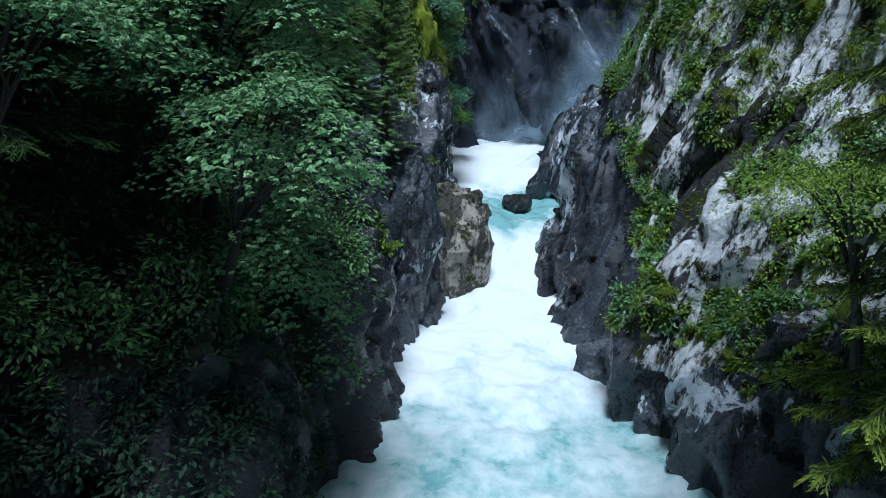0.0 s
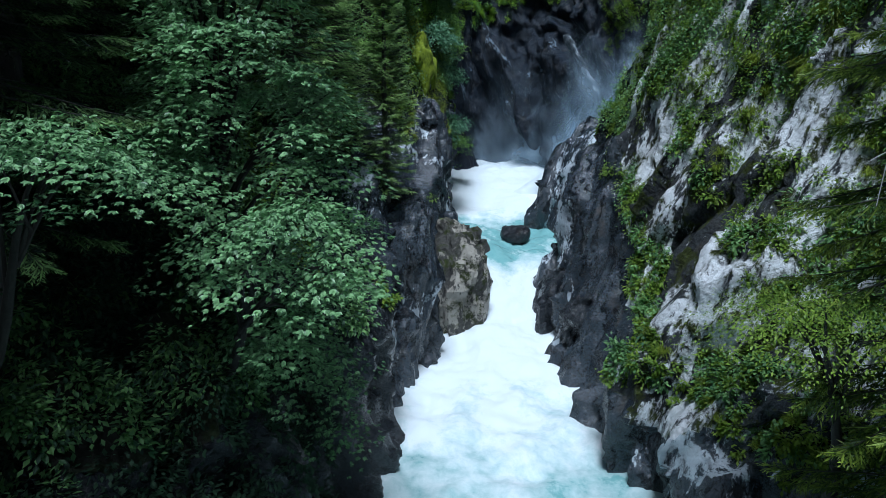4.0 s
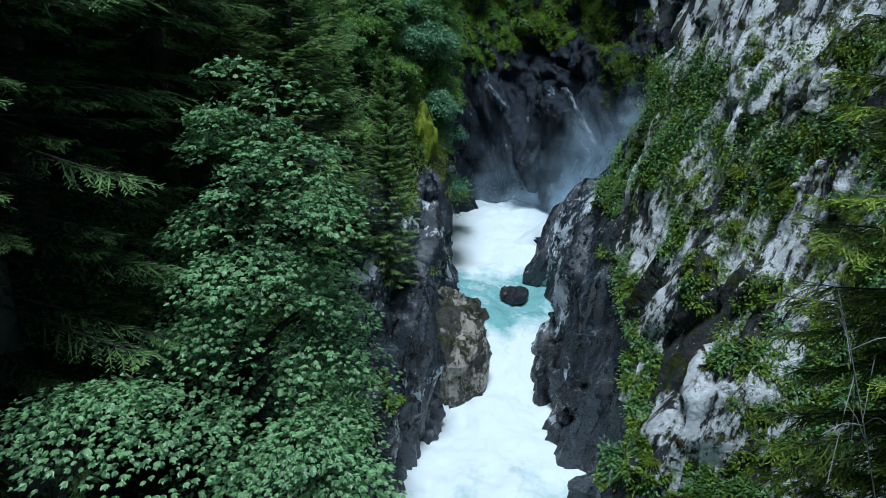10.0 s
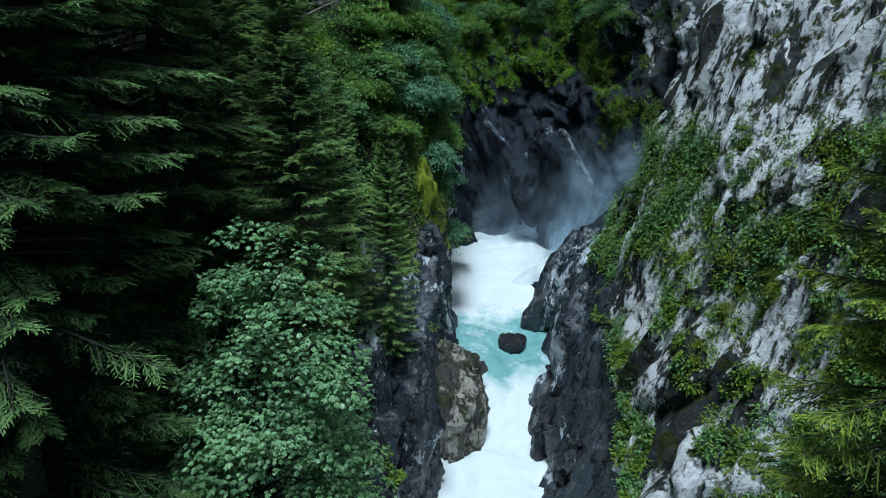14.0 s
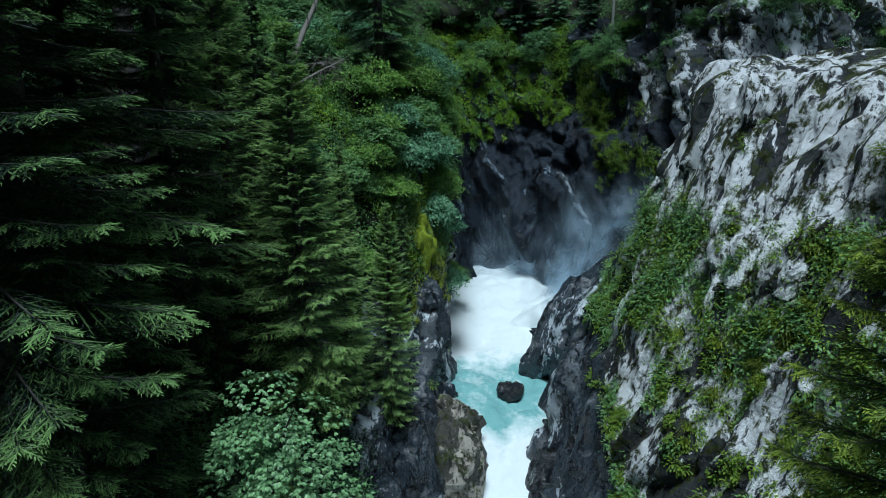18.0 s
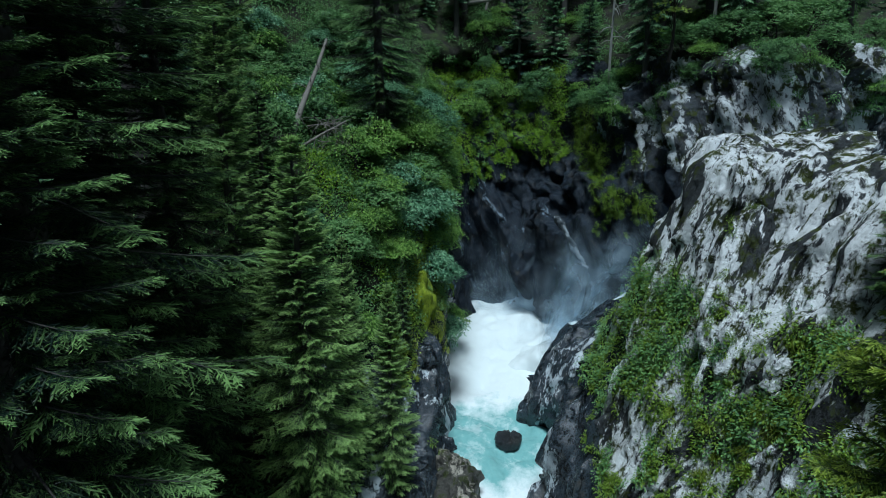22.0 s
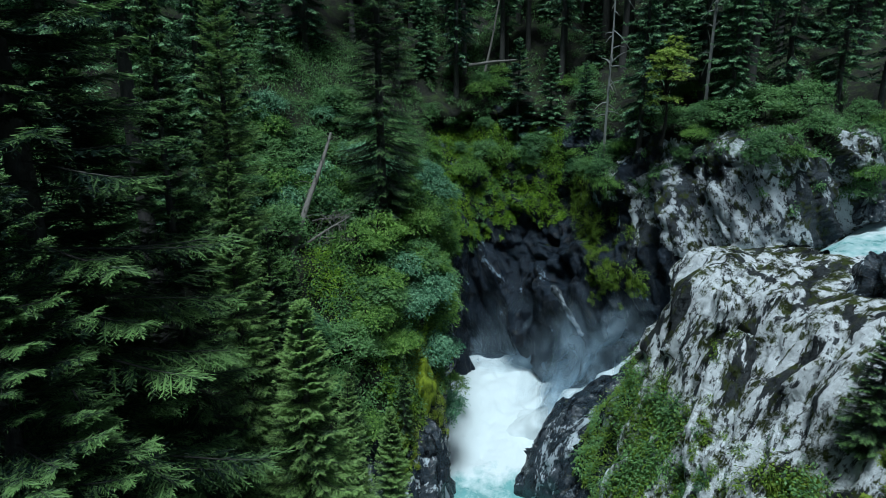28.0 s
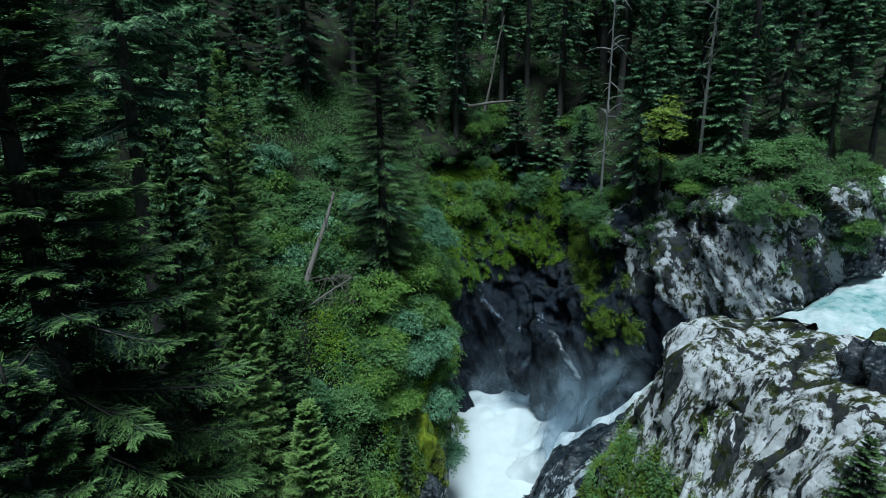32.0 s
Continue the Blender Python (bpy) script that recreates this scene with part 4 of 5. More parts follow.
broad_tree("maple_tree", "shaded leafy maple that hangs over the wet rock", "maple tree", 33, (-7.4, 19.0, 6), (-4.1, 15.6, 8.0), (2.2, 2.0, 2.8), 52, 70, 0.15, MAPLE_LEAF, lobes=5, group="maples over the gorge")
broad_tree("beech_shrub", "yellow-green leafy beech shrub on the pale cliff", "shrub", 34, (9.0, 12.0, 6.0), (6.5, 9.3, 11.4), (1.8, 1.1, 0.7), 64, 90, 0.07, SHRUB_LEAF, limbs=2, lobes=1, flat=0.25)
broad_tree("young_tree", "slim young tree with yellow-green leaves on the rock bench", "tree", 35, (19.0, 52.6, 34.0), (19.0, 52.2, 39.6), (1.5, 1.5, 3.3), 54, 36, 0.24, GRASS_LEAF, spread=(0.4, 0.9))

# ---------------------------------------------------------------- single rocks
rock("tan_rock", (0.75, 34.9, 3.3), (1.9, 3.6, 4.2), 51, ROCK_TAN, "tan weathered rock buttress standing in the rapids", big=0.45, square=0.7, dip=(-0.2, 0, 1))
rock("slab_rock", (-2.4, 30.6, 4.8), (1.9, 2.6, 5.6), 52, ROCK_DARK, "dark wet rock slab with pale streaks", big=0.6, square=0.65, dip=(0.2, 0.2, 1))
rock("rim_rock", (-1.7, 39.4, 9.4), (1.9, 2.0, 5.6), 53, ROCK_DARK, "dark rounded rock block under the forest rim", big=0.55, square=0.75)
rock("notch_rock", (7.0, 33.0, 3.0), (1.6, 1.9, 2.1), 54, ROCK_WET_AND_SHADE, "undercut dark wet rock beside the chute", big=0.4)
rock("pointed_rock", (7.2, 28.8, 2.2), (1.0, 1.5, 3.0), 55, ROCK_WET_AND_SHADE, "pointed dark wet rock at the foot of the rapids", big=0.35, square=0.8)
rock("boulder", (5.1, 40.9, 5.6), (1.0, 0.8, 0.66), 56, ROCK_WET_AND_SHADE, "black wet boulder in the turquoise water", "boulder", big=0.13, square=0.8)
rock("slanting_slab", (11.6, 17.0, 3.0), (2.6, 1.3, 3.4), 57, ROCK_BENCH, "slanting pale grey slab above the pool", big=0.7, square=0.6, dip=(0.7, 0, 1), turn=-20)
rock("foot_rock", (8.6, 20.0, 1.4), (1.0, 1.2, 2.4), 58, ROCK_WET_AND_SHADE, "dark upright rock at the pool's edge", big=0.4)
rock("mossy_boulder", (26.4, 32.9, 27.6), (2.3, 1.9, 1.8), 59, rock_material("mossy_gneiss", (0.016, 0.020, 0.021), (0.10, 0.11, 0.11), (0.5, 0.52, 0.53), 0.58, 0.50, 0.85), "broad mossy boulder beside the upper river", "boulder", big=0.7)
rock("river_boulder", (37.2, 50.5, 28.6), (1.6, 1.2, 1.0), 60, ROCK_DARK, "dark boulder in the upper rapids", "boulder", big=0.4, group="boulders in the upper river")
rock("river_boulder", (40.5, 52.0, 29.3), (1.3, 1.1, 0.9), 61, ROCK_DARK, "dark boulder in the upper rapids", "boulder", big=0.4, group="boulders in the upper river")
rock("back_slab", (12.4, 55.6, 17.6), (0.24, 0.6, 3.0), 62, rock_material("grey_slab_gneiss", (0.02, 0.025, 0.03), (0.13, 0.15, 0.18), (0.50, 0.55, 0.60), 0.50, 0.9, 0.5), "pale narrow slab leaning on the wet back wall", big=0.16, dip=(-0.5, 0, 1)).rotation_euler = (0, radians(-32), 0)
rock("moss_cushion", (-1.35, 41.4, 16.7), (0.8, 1.1, 2.5), 63, MOSS, "bright yellow-green moss hanging over the rock edge", "moss", big=0.34, square=0.95, smooth=True)



RIBS = []


def rib(a, b, wide, deep, seed, label):
    """A long leaning block of the crag, from its foot a to its head b."""
    a, b = Vector(a), Vector(b)
    me, q, f = boulder_mesh("crag_rib", (wide, deep, (b - a).length * 0.55), seed, ROCK_PALE, 72, 64, 0.55, 0.6, 0.0, (0.15, 0, 1))
    ob = put("crag_rib", me)
    up = (b - a).normalized()
    side = up.cross(Vector((0.35, -0.9, 0.2))).normalized()
    m = Matrix((side, up.cross(side), up)).transposed().to_4x4()
    m.translation = (a + b) / 2
    ob.matrix_world = m
    at = np.array(m)
    RIBS.append((q @ at[:3, :3].T + at[:3, 3], f))
    tagged(ob, label, "rock", "ribs of the pale crag")


rib((13.5, 26.2, 17.4), (16.6, 30.4, 25.2), 1.25, 1.0, 64, "leaning white lichen-covered rib with an undercut foot")
rib((11.6, 32.6, 15.0), (15.9, 35.3, 28.2), 1.0, 1.0, 65, "steep white rib at the crag's edge")
rib((14.6, 29.0, 20.5), (16.9, 32.8, 27.2), 0.8, 0.8, 66, "narrow white rib of cracked gneiss")
rib((15.0, 24.4, 18.6), (18.6, 28.0, 25.6), 1.2, 0.9, 67, "broad pale rib with black cracks")
rib((10.6, 26.5, 7.0), (12.4, 27.6, 15.6), 1.2, 0.9, 68, "upright white slab with dark joints")
rib((10.2, 31.2, 9.0), (11.8, 32.6, 17.0), 0.9, 0.8, 69, "pale upright slab beside the plants")
rock("cliff_top_rock", (22.6, 28.2, 29.2), (1.7, 1.8, 1.5), 70, ROCK_DARK, "dark mossy block on the cliff top", big=0.6)

# ---------------------------------------------------------------- plants on the rock
def scatter(q, f, count, mask, seed):
    """Points on a sheet, spread by area and mask: places and normals."""
    r = np.random.RandomState(seed)
    a, b, c, d = (q[f[:, k]] for k in range(4))
    n = np.cross(c - a, d - b)
    area = np.linalg.norm(n, axis=1) * 0.5
    n = n / (2 * area[:, None] + 1e-9)
    mid = (a + b + c + d) / 4
    w = area * np.clip(mask(mid, n), 0, None)
    k = r.choice(len(f), count, p=w / w.sum())
    u, v = r.rand(count, 1), r.rand(count, 1)
    return (a[k] * (1 - u) + b[k] * u) * (1 - v) + (d[k] * (1 - u) + c[k] * u) * v, n[k]


def cover(name, sheet, count, mask, seed, leaves, spread, leaf, material, label, category, narrow=0.26, hang=0.5, out=0.6):
    """Low growth: clumps of leaves that sit on a rock or slope."""
    r = np.random.RandomState(seed)
    p, n = scatter(*sheet, count, mask, seed)
    n = n * np.sign((n * (np.array((3, 0, 40)) - p)).sum(1, keepdims=True) + 1e-9)
    i = np.repeat(np.arange(count), leaves)
    size = spread * r.uniform(0.5, 1.4, count)
    o = r.normal(0, 0.5, (len(i), 3)) * size[i][:, None]
    lift = np.abs(r.normal(0, 0.55, len(i))) * size[i] * out
    pos = p[i] + o - n[i] * (o * n[i]).sum(1, keepdims=True) + n[i] * lift[:, None] + np.array((0, 0, 0.25)) * size[i][:, None]
    way = n[i] * 0.6 + unit(o) * 0.8 + r.normal(0, 0.25, (len(i), 3)) - np.array((0, 0, hang))
    face = np.array((0, 0, 1.0)) + 0.6 * n[i] + 0.5 * unit(o) + r.normal(0, 0.16, (len(i), 3))
    l = leaf * r.uniform(0.6, 1.4, len(i))
    return tagged(put(name, raw_mesh(name, *blades(pos, way, face, l, l * narrow, 0.06), material, False)), label, category, kind="stuff")


def tufts(name, sheet, count, mask, seed, per, length, material, label, category):
    """Tufts of long blades that arch outwards and hang."""
    r = np.random.RandomState(seed)
    p, n = scatter(*sheet, count, mask, seed)
    n = n * np.sign((n * (np.array((3, 0, 40)) - p)).sum(1, keepdims=True) + 1e-9)
    i = np.repeat(np.arange(count), per)
    big = r.uniform(0.6, 1.5, count)
    a = unit(r.normal(0, 0.6, (len(i), 3)) + 0.5 * n[i] + (0, 0, 0.7))
    l = length * big[i] * r.uniform(0.6, 1.2, len(i))
    base = p[i] + r.normal(0, 0.06, (len(i), 3)) * big[i][:, None]
    mid = base + a * l[:, None] * 0.55
    b = unit(a * 0.6 + n[i] * 0.3 - np.array((0, 0, 0.9)))
    one = blades(base, a, unit(np.cross(a, r.normal(0, 1, a.shape))), l * 0.6, l * 0.016 + 0.004, 0.0)
    two = blades(mid - a * l[:, None] * 0.03, b, unit(np.cross(b, r.normal(0, 1, a.shape))), l * 0.5, l * 0.009 + 0.002, 0.0)
    return tagged(put(name, raw_mesh(name, *joined([one, two]), material, False)), label, category, kind="stuff")


def band(p, size, level, seed, stretch=(1, 1, 0.4)):
    return np.clip((fbm(p * np.array(stretch), size, 4, seed) - level) * 6, 0, 1)


LEFT, RIGHT, BACK = (LQ, LF), (RQ, RF), (BQ, BF)
left_mask = lambda p, n: np.where((p[:, 2] > 15.5 - 8.5 * np.clip((31 - p[:, 1]) / 10, 0, 1)) & (p[:, 0] > -34) & (p[:, 1] > 8) & (p[:, 1] < 72) & (p[:, 2] < 44), 1.0, 0.0)
cover("undergrowth", LEFT, 3000, lambda p, n: left_mask(p, n) * (0.25 + band(p, 5, -0.15, 3, (1, 1, 1))), 101, 90, 1.0, 0.18, UNDER_LEAF, "dense green undergrowth on the wooded slope", "undergrowth")
cover("creepers", LEFT, 330, lambda p, n: np.where((p[:, 2] > 13) & (p[:, 2] < 34) & (p[:, 0] > -9) & (p[:, 1] > 37) & (p[:, 1] < 62), band(p, 4, -0.1, 5, (1, 1, 1)), 0), 102, 100, 0.8, 0.15, CREEPER_LEAF, "bright yellow-green creepers over the gorge rim", "creeper", narrow=0.34)
# Leaf cover coloured almost black to stand in for shade on the bank.
cover("bank_leaves", LEFT, 800, lambda p, n: np.where((p[:, 2] > 1.5) & (p[:, 2] < 13) & (p[:, 1] < 26) & (p[:, 1] > 7) & (p[:, 0] < -3.4), 1.0, 0), 109, 60, 0.7, 0.16, PAINTED_SHADE_LEAF, "leafy growth on the bank, its deep shade put into the leaf colour", "undergrowth")
cover("rim_leaves", LEFT, 260, lambda p, n: np.where((p[:, 2] > 7) & (p[:, 2] < 17) & (p[:, 1] > 20) & (p[:, 1] < 44), band(p, 3, 0.25, 6), 0), 103, 40, 0.4, 0.16, SHRUB_LEAF, "small green plants on the dark rock", "plants")
cover("moss_fringe", LEFT, 130, lambda p, n: np.where((p[:, 2] > 12.5) & (p[:, 2] < 20.5) & (p[:, 0] > -3.6) & (p[:, 1] > 37) & (p[:, 1] < 44), band(p, 2.5, -0.15, 15, (1, 1, 0.5)), 0), 114, 110, 0.5, 0.09, GRASS_BLADE, "yellow-green moss and small ferns on the rock edge", "moss")
cover("bench_growth", BACK, 2300, lambda p, n: np.where((p[:, 2] > 21.5 + 7.5 * np.clip((p[:, 0] - 4) / 8, 0, 1)) & (p[:, 2] < 62) & (p[:, 0] < 60), 0.15 + band(p, 5, -0.1 + 0.35 * (p[:, 0] > 12) * (p[:, 2] < 34), 7, (1, 1, 1)), 0), 104, 80, 0.85, 0.20, UNDER_LEAF, "green undergrowth hanging over the back wall", "undergrowth")
cover("bench_moss", BACK, 320, lambda p, n: np.where((p[:, 2] > 18.5) & (p[:, 2] < 30) & (p[:, 0] > 14.2) & (p[:, 0] < 18.8), band(p, 3.0, -0.1, 8, (1, 1, 0.6)), 0), 105, 90, 0.55, 0.15, SHRUB_LEAF, "olive-green plants on the dark back rock", "plants")
cover("wall_creepers", BACK, 620, lambda p, n: np.where((p[:, 2] > 22.0 + 1.6 * fbm(p, 3, 3, 9) + 3.0 * np.clip((p[:, 0] - 7) / 4, 0, 1)) & (p[:, 2] < 34) & (p[:, 0] > -2) & (p[:, 0] < 13.5), 1.0, 0.0), 113, 100, 0.75, 0.17, CREEPER_LEAF, "yellow-green creepers hanging down the back wall", "creeper", narrow=0.34)
cliff_mask = lambda p, n: np.where((p[:, 2] > 3.0) & (p[:, 2] < 27.5) & (p[:, 1] > 11) & (p[:, 1] < 43), 1.0, 0.0)
def cleft(p):
    """Where plants root on the pale cliff: the cleft above the wet rock, the shelf under the crag, the near slope."""
    y, z = p[:, 1], p[:, 2]
    u = z - np.clip(12 + 0.53 * (y - 33), 5.5, 14.5)
    g = 1.2 * np.exp(-((u - 0.2) / 1.0) ** 2) + 0.7 * (u > 4.4) * (z < 18.6) + 0.6 * (y < 19.0) * (z > 5.5) + 0.8 * (z > 13) * (z < 21) * (y > 29.5) * (y < 41)
    g -= 1.3 * (u > 1.1) * (u < 4.4) * (y > 19) * (y < 31.5) + 1.4 * (u < -1.2) + 0.9 * (z > 22)
    return np.clip(g + 0.75 * fbm(p * np.array((1, 1, 0.5)), 3.2, 4, 11) - 0.1, 0, 1)


cover("cliff_plants", RIGHT, 2100, lambda p, n: cliff_mask(p, n) * cleft(p), 106, 60, 0.42, 0.15, SHRUB_LEAF, "yellow-green shrubs and ferns in the cliff's clefts", "plants")
cover("cliff_shrubs", RIGHT, 760, lambda p, n: cliff_mask(p, n) * cleft(p) ** 2, 107, 80, 0.62, 0.17, UNDER_LEAF, "dark green shrubs on the pale cliff", "shrubs")
CRAG = joined(RIBS)
cover("crag_plants", CRAG, 170, lambda p, n: band(p, 2.4, 0.12, 21, (1, 1, 0.6)) * (p[:, 2] < 26.5), 111, 60, 0.36, 0.12, SHRUB_LEAF, "olive and green plants in the crag's clefts", "plants")
cover("crag_shrubs", CRAG, 90, lambda p, n: band(p, 2.8, 0.2, 22, (1, 1, 0.6)) * (p[:, 2] < 23), 112, 70, 0.5, 0.13, UNDER_LEAF, "dark green shrubs in the crag's clefts", "shrubs")
tufts("cliff_grass", RIGHT, 150, lambda p, n: cliff_mask(p, n) * cleft(p) * (p[:, 1] < 29), 108, 90, 0.6, GRASS_BLADE, "long yellow-green grass hanging from the ledges", "grass")

# ---------------------------------------------------------------- bushes
bush_names = ("stem", "twig_wood", "leaf_foliage")
WILLOW = broad_tree_meshes(71, (0, 0, -0.4), (0, 0, 1.2), (1.5, 1.5, 1.1), 95, 36, 0.19, BLUE_LEAF, lobes=1, spread=(0.25, 0.6), flat=0.8)
GREEN = broad_tree_meshes(72, (0, 0, -0.4), (0, 0, 1.1), (1.4, 1.4, 1.0), 95, 36, 0.17, BUSH_LEAF, lobes=1, spread=(0.25, 0.6), flat=0.8)
DARK = broad_tree_meshes(73, (0, 0, -0.4), (0, 0, 1.2), (1.5, 1.5, 1.2), 90, 30, 0.17, UNDER_LEAF, lobes=2, spread=(0.25, 0.65), flat=0.8)
first = {}


def bush(kind, x, y, size, label, group="bushes on the gorge rim", z=None):
    meshes = {"willow": WILLOW, "green": GREEN, "dark": DARK}[kind]
    z = drop(x, y) if z is None else z
    m = pose(x, y, z, 0, 0, rng.uniform(0, 360))
    if kind not in first:
        first[kind] = place_tree("bush", meshes, (0, 0, 0), 0, (size, size, size), label, "bush", group, bush_names)
        first[kind].matrix_basis = m @ Matrix.Scale(size, 4)
        return first[kind]
    ob = copy_thing(first[kind], m)
    ob.scale = (size, size, size)
    return tagged(ob, label, "bush", group)


for x, y, s in ((-0.9, 44.2, 1.3), (0.2, 46.0, 1.2), (-2.2, 43.2, 1.1), (-1.2, 46.5, 1.5), (0.0, 49.5, 1.2), (-3.4, 44.5, 1.2)):
    bush("willow", x, y, s, "blue-green willow bush on the gorge rim")
for x, y, s in ((-4.6, 41.5, 1.2), (-6.2, 42.5, 1.3), (-3.0, 40.4, 0.9), (-2.6, 48.5, 1.4), (0.4, 53.0, 1.3), (1.0, 57.5, 1.3), (3.0, 68.5, 1.4), (7.0, 70.5, 1.3), (-2.0, 52.0, 1.4), (-5.2, 38.8, 1.1)):
    bush("green", x, y, s, "light green leafy bush on the slope")
for x, y, s in ((-9.6, 46.0, 1.5), (-11.5, 41.0, 1.4), (-6.4, 47.6, 1.5), (-4.4, 51.0, 1.5), (11.0, 69.5, 1.5), (15.2, 65.0, 1.3), (17.0, 61.0, 1.2), (20.8, 54.8, 1.2), (24.4, 52.4, 1.3), (28.0, 53.6, 1.4), (32.0, 54.6, 1.6), (-13.5, 36.5, 1.5), (5.0, 71.5, 1.4), (22.6, 54.0, 1.0)):
    bush("dark", x, y, s, "dark green bush below the spruces")

spots, _ = scatter(LQ, LF, 150, lambda p, n: np.where((p[:, 2] > 16.5) & (p[:, 2] < 36) & (p[:, 0] > -17) & (p[:, 1] > 34) & (p[:, 1] < 62), 1.0, 0.0), 301)
for k, p in enumerate(spots):
    if -14 < p[0] < -5.5 and 37 < p[1] < 46 or p[0] > -3.5 and p[1] < 44:
        continue
    kind = ("green", "dark", "green", "dark", "willow")[k % 5]
    bush(kind, p[0], p[1], rng.uniform(0.6, 1.5), {"green": "light green leafy bush on the slope", "dark": "dark green bush below the spruces", "willow": "blue-green willow bush on the slope"}[kind], "bushes on the slope", p[2] - 0.1)
spots, _ = scatter(BQ, BF, 50, lambda p, n: np.where((p[:, 2] > 29) & (p[:, 2] < 41) & (p[:, 0] > -4) & (p[:, 0] < 40), 1.0, 0.0), 302)
for k, p in enumerate(spots):
    bush(("dark", "green", "dark")[k % 3], p[0], p[1], rng.uniform(0.6, 1.2), ("dark green bush below the spruces", "light green leafy bush on the rock bench")[k % 3 == 1], "bushes on the bench", p[2] - 0.1)

# ---------------------------------------------------------------- dead wood
def log(name, a, b, thick, seed, label, stubs=7, wood=None, reach=1.8):
    r = np.random.RandomState(seed)
    a, b = np.array(a, float), np.array(b, float)
    t = np.linspace(0, 1, 12)[:, None]
    path = a + (b - a) * t + 0.05 * np.sin(t * 9 + seed)
    e = new(name)
    e.location = a
    put("stem", raw_mesh("stem", *tube(path - a, thick * (1.0 - 0.6 * t[:, 0]), 8), wood or DEAD), e)
    for k in range(stubs):
        u = r.uniform(0.25, 0.98)
        root = a + (b - a) * u - a
        d = unit(r.normal(0, 1, 3) + np.array((0, -0.3, 0.2)))
        ln = r.uniform(0.5, reach)
        pts = np.array([root, root + d * ln * 0.5 + (0, 0, 0.05), root + d * ln - np.array((0, 0, 0.2 * ln))])
        put("branch", raw_mesh("branch", *tube(spline(pts, np.linspace(0, 1, 6)), np.linspace(min(0.022 * reach, thick * 0.5), 0.008, 6), 4), wood or DEAD), e)
    return tagged(e, label, "log", "fallen trunks")


log("fallen_log", (-10.6, 40.4, drop(-10.6, 40.4) - 0.2), (-8.6, 47.5, 35.5), 0.27, 1, "leaning dead grey trunk with bare branches", 14)
log("fallen_log", (-14.0, 42.6, drop(-14.0, 42.6) + 0.1), (-10.4, 42.0, drop(-10.4, 42.0) + 0.4), 0.10, 2, "thin pale dead pole lying across the slope", 3)
log("fallen_log", (-10.2, 41.6, drop(-10.2, 41.6)), (-6.8, 43.6, drop(-6.8, 43.6) + 2.6), 0.13, 3, "pale broken trunk among bushes", 10)
log("fallen_log", (3.0, 74.0, 41.6), (10.2, 74.8, 42.4), 0.22, 4, "pale fallen trunk at the forest edge", 5)
log("fallen_log", (5.2, 75.4, 41.0), (7.4, 76.6, 52.0), 0.16, 5, "leaning pale dead trunk in the forest", 6)

log("dead_brush", (-8.6, 42.4, drop(-8.6, 42.4) + 1.3), (-6.2, 42.8, drop(-6.2, 42.8) + 1.7), 0.05, 10, "tangle of bare dead twigs on the slope", 46)
log("dead_brush", (-9.6, 43.6, drop(-9.6, 43.6) + 1.5), (-7.0, 44.6, drop(-7.0, 44.6) + 2.2), 0.05, 12, "tangle of bare dead twigs on the slope", 50)
log("dead_tree", (25.6, 60.0, drop(25.6, 60.0) - 0.3), (25.9, 60.2, 57.0), 0.18, 8, "dead bleached tree with bare pale branches", 46, BLEACHED, 3.2)
log("dead_tree", (16.2, 60.5, drop(16.2, 60.5) - 0.3), (16.4, 60.6, 53.0), 0.14, 9, "dead spruce with bare lower branches", 40, BLEACHED, 2.8)
log("dead_sapling", (10.4, 9.8, 6.2), (6.1, 8.8, 16.8), 0.018, 6, "bare bleached dead sapling with thin twigs", 22, BLEACHED)

# ---------------------------------------------------------------- spray over the plunge pool
MIST = bpy.data.materials.new("water_spray")
MIST.use_nodes = True
N_, L_ = MIST.node_tree.nodes, MIST.node_tree.links
N_.remove(N_["Principled BSDF"])
thin = N_.new("ShaderNodeAttribute")
thin.attribute_name = "thickness"
puff = ramp(N_, L_, noise_tex(N_, L_, coords(N_, L_, (1, 1, 0.7)), 0.28, 5, 0.55, 0.8), [(0.25, 0.0), (0.68, 1.0)])
amount = arith(N_, L_, "MULTIPLY", thin.outputs["Fac"], puff)
clear, veil, passing, both, mixed = (N_.new(k) for k in ("ShaderNodeBsdfTransparent", "ShaderNodeBsdfDiffuse", "ShaderNodeBsdfTranslucent", "ShaderNodeMixShader", "ShaderNodeMixShader"))
veil.inputs[0].default_value = passing.inputs[0].default_value = (0.66, 0.84, 1.0, 1)
L_.new(veil.outputs[0], both.inputs[1])
L_.new(passing.outputs[0], both.inputs[2])
L_.new(amount, mixed.inputs[0])
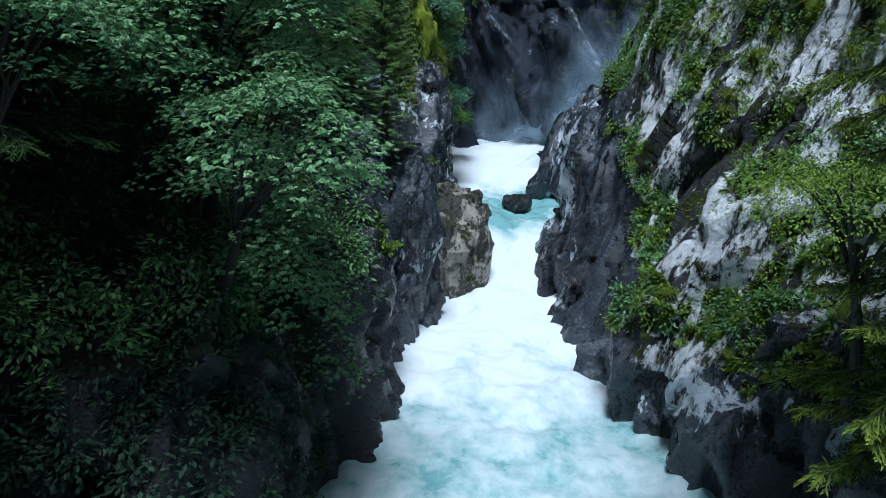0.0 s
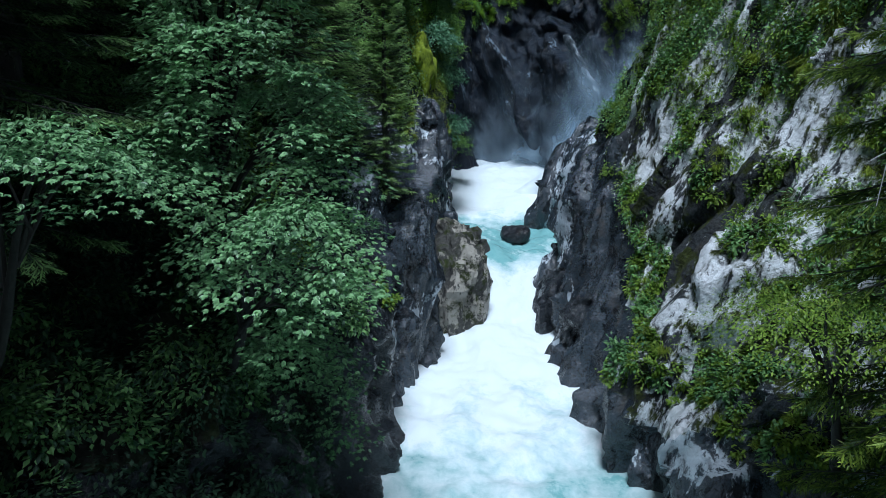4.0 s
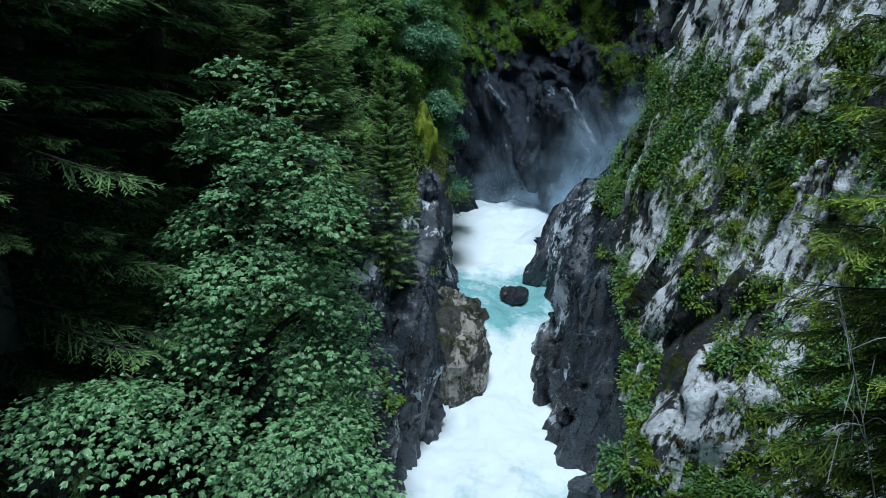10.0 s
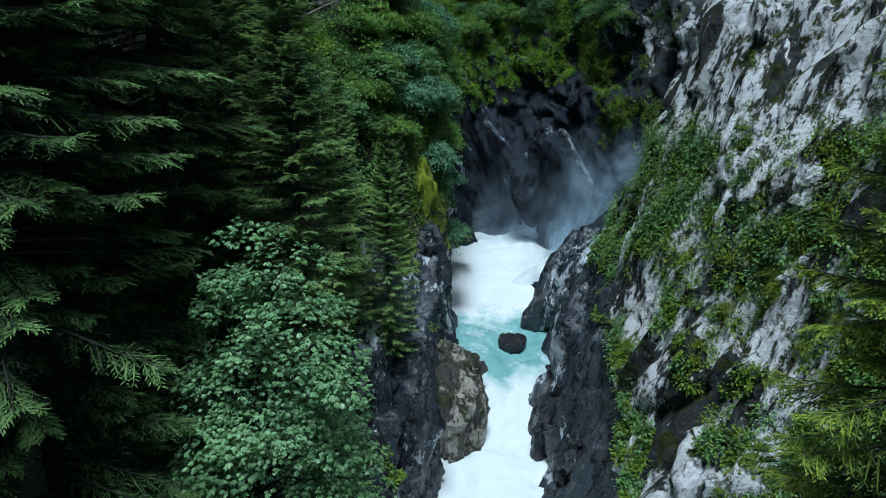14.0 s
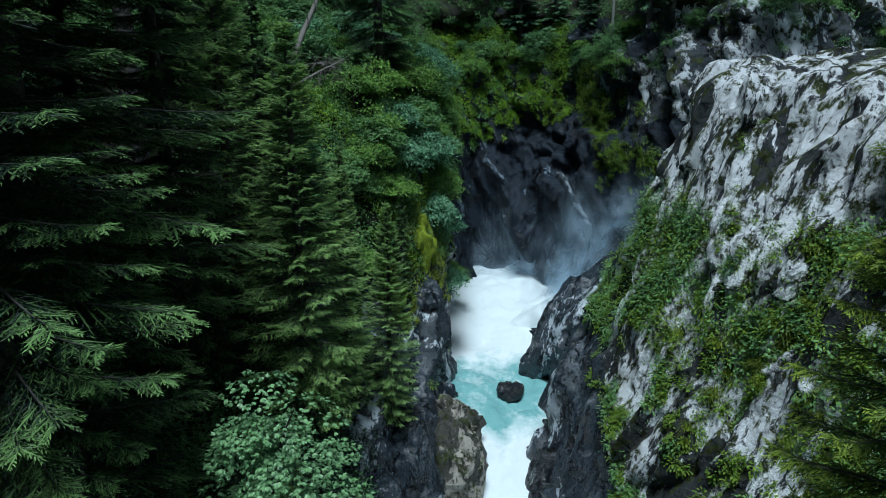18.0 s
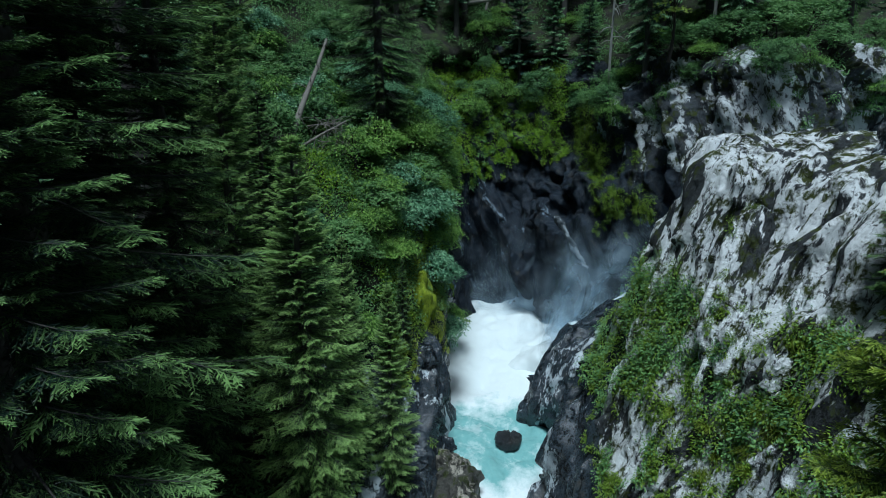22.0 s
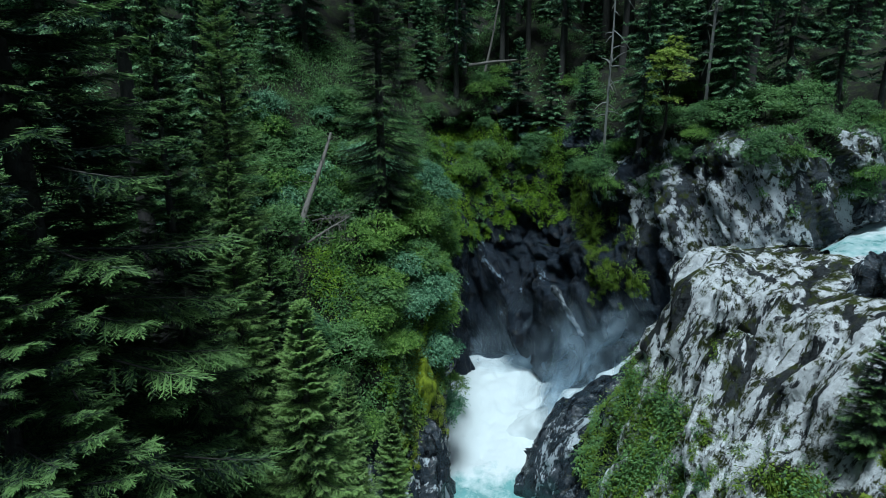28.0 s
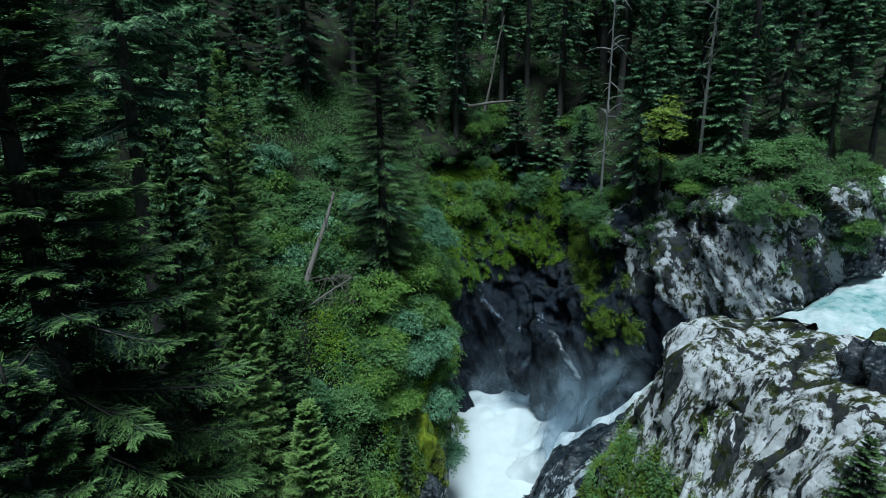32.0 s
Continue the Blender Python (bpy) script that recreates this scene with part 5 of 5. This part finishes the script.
L_.new(clear.outputs[0], mixed.inputs[1])
L_.new(both.outputs[0], mixed.inputs[2])
L_.new(mixed.outputs[0], N_["Material Output"].inputs["Surface"])


def spray(at, wide, high, turn, dense, seed):
    a, b = np.meshgrid(np.linspace(-1, 1, 26), np.linspace(0, 1, 22))
    p = np.stack([a.ravel() * wide, 1.2 * (1 - a.ravel() ** 2) * wide * 0.25, b.ravel() * high], 1)
    p[:, 1] += 0.8 * fbm(p + seed * 9, 3, 3, seed)
    c, s = math.cos(radians(turn)), math.sin(radians(turn))
    p = p @ np.array([[c, s, 0], [-s, c, 0], [0, 0, 1]]) + np.array(at)
    me = raw_mesh("spray_veil", p, grid_faces(22, 26), MIST)
    t = dense * np.clip(1 - np.abs(a.ravel()), 0, 1) ** 0.8 * np.clip(1 - b.ravel(), 0, 1) ** 1.3 * np.clip(b.ravel() * 6 + 0.1, 0, 1)
    me.attributes.new("thickness", "FLOAT", "POINT").data.foreach_set("value", t.astype(np.float32))
    return tagged(put("spray", me), "drifting white spray over the plunge pool", "spray", "spray of the falls", "stuff")


for k, (x, y, z, w, h, turn, dense) in enumerate(((4, 61.5, 7.8, 6, 7, 0, 0.55), (9.5, 60, 7.8, 6, 10, -10, 0.8), (11.5, 56, 7.8, 5, 10, 30, 0.75), (12.5, 53, 8.6, 4.5, 10, 40, 0.9), (10, 61.5, 8, 6, 12, 5, 0.3), (13.5, 53, 10, 5, 11, 35, 0.5), (14.6, 50.5, 13.0, 3.6, 6, 50, 0.9), (11.5, 51.6, 9.5, 3.4, 5, 45, 0.9), (13.0, 51.2, 11.0, 5.0, 10, 40, 0.95), (16.5, 50.0, 15.5, 3.6, 6, 30, 0.9), (11.0, 49.2, 8.0, 3.6, 8, 35, 0.8), (13.6, 48.6, 12.0, 3.2, 7, 40, 0.9), (12.6, 47.9, 10.6, 3.0, 4.5, 40, 1.0), (15.2, 47.6, 13.8, 2.6, 4.5, 40, 1.0))):
    spray((x, y, z), w, h, turn, dense, k)
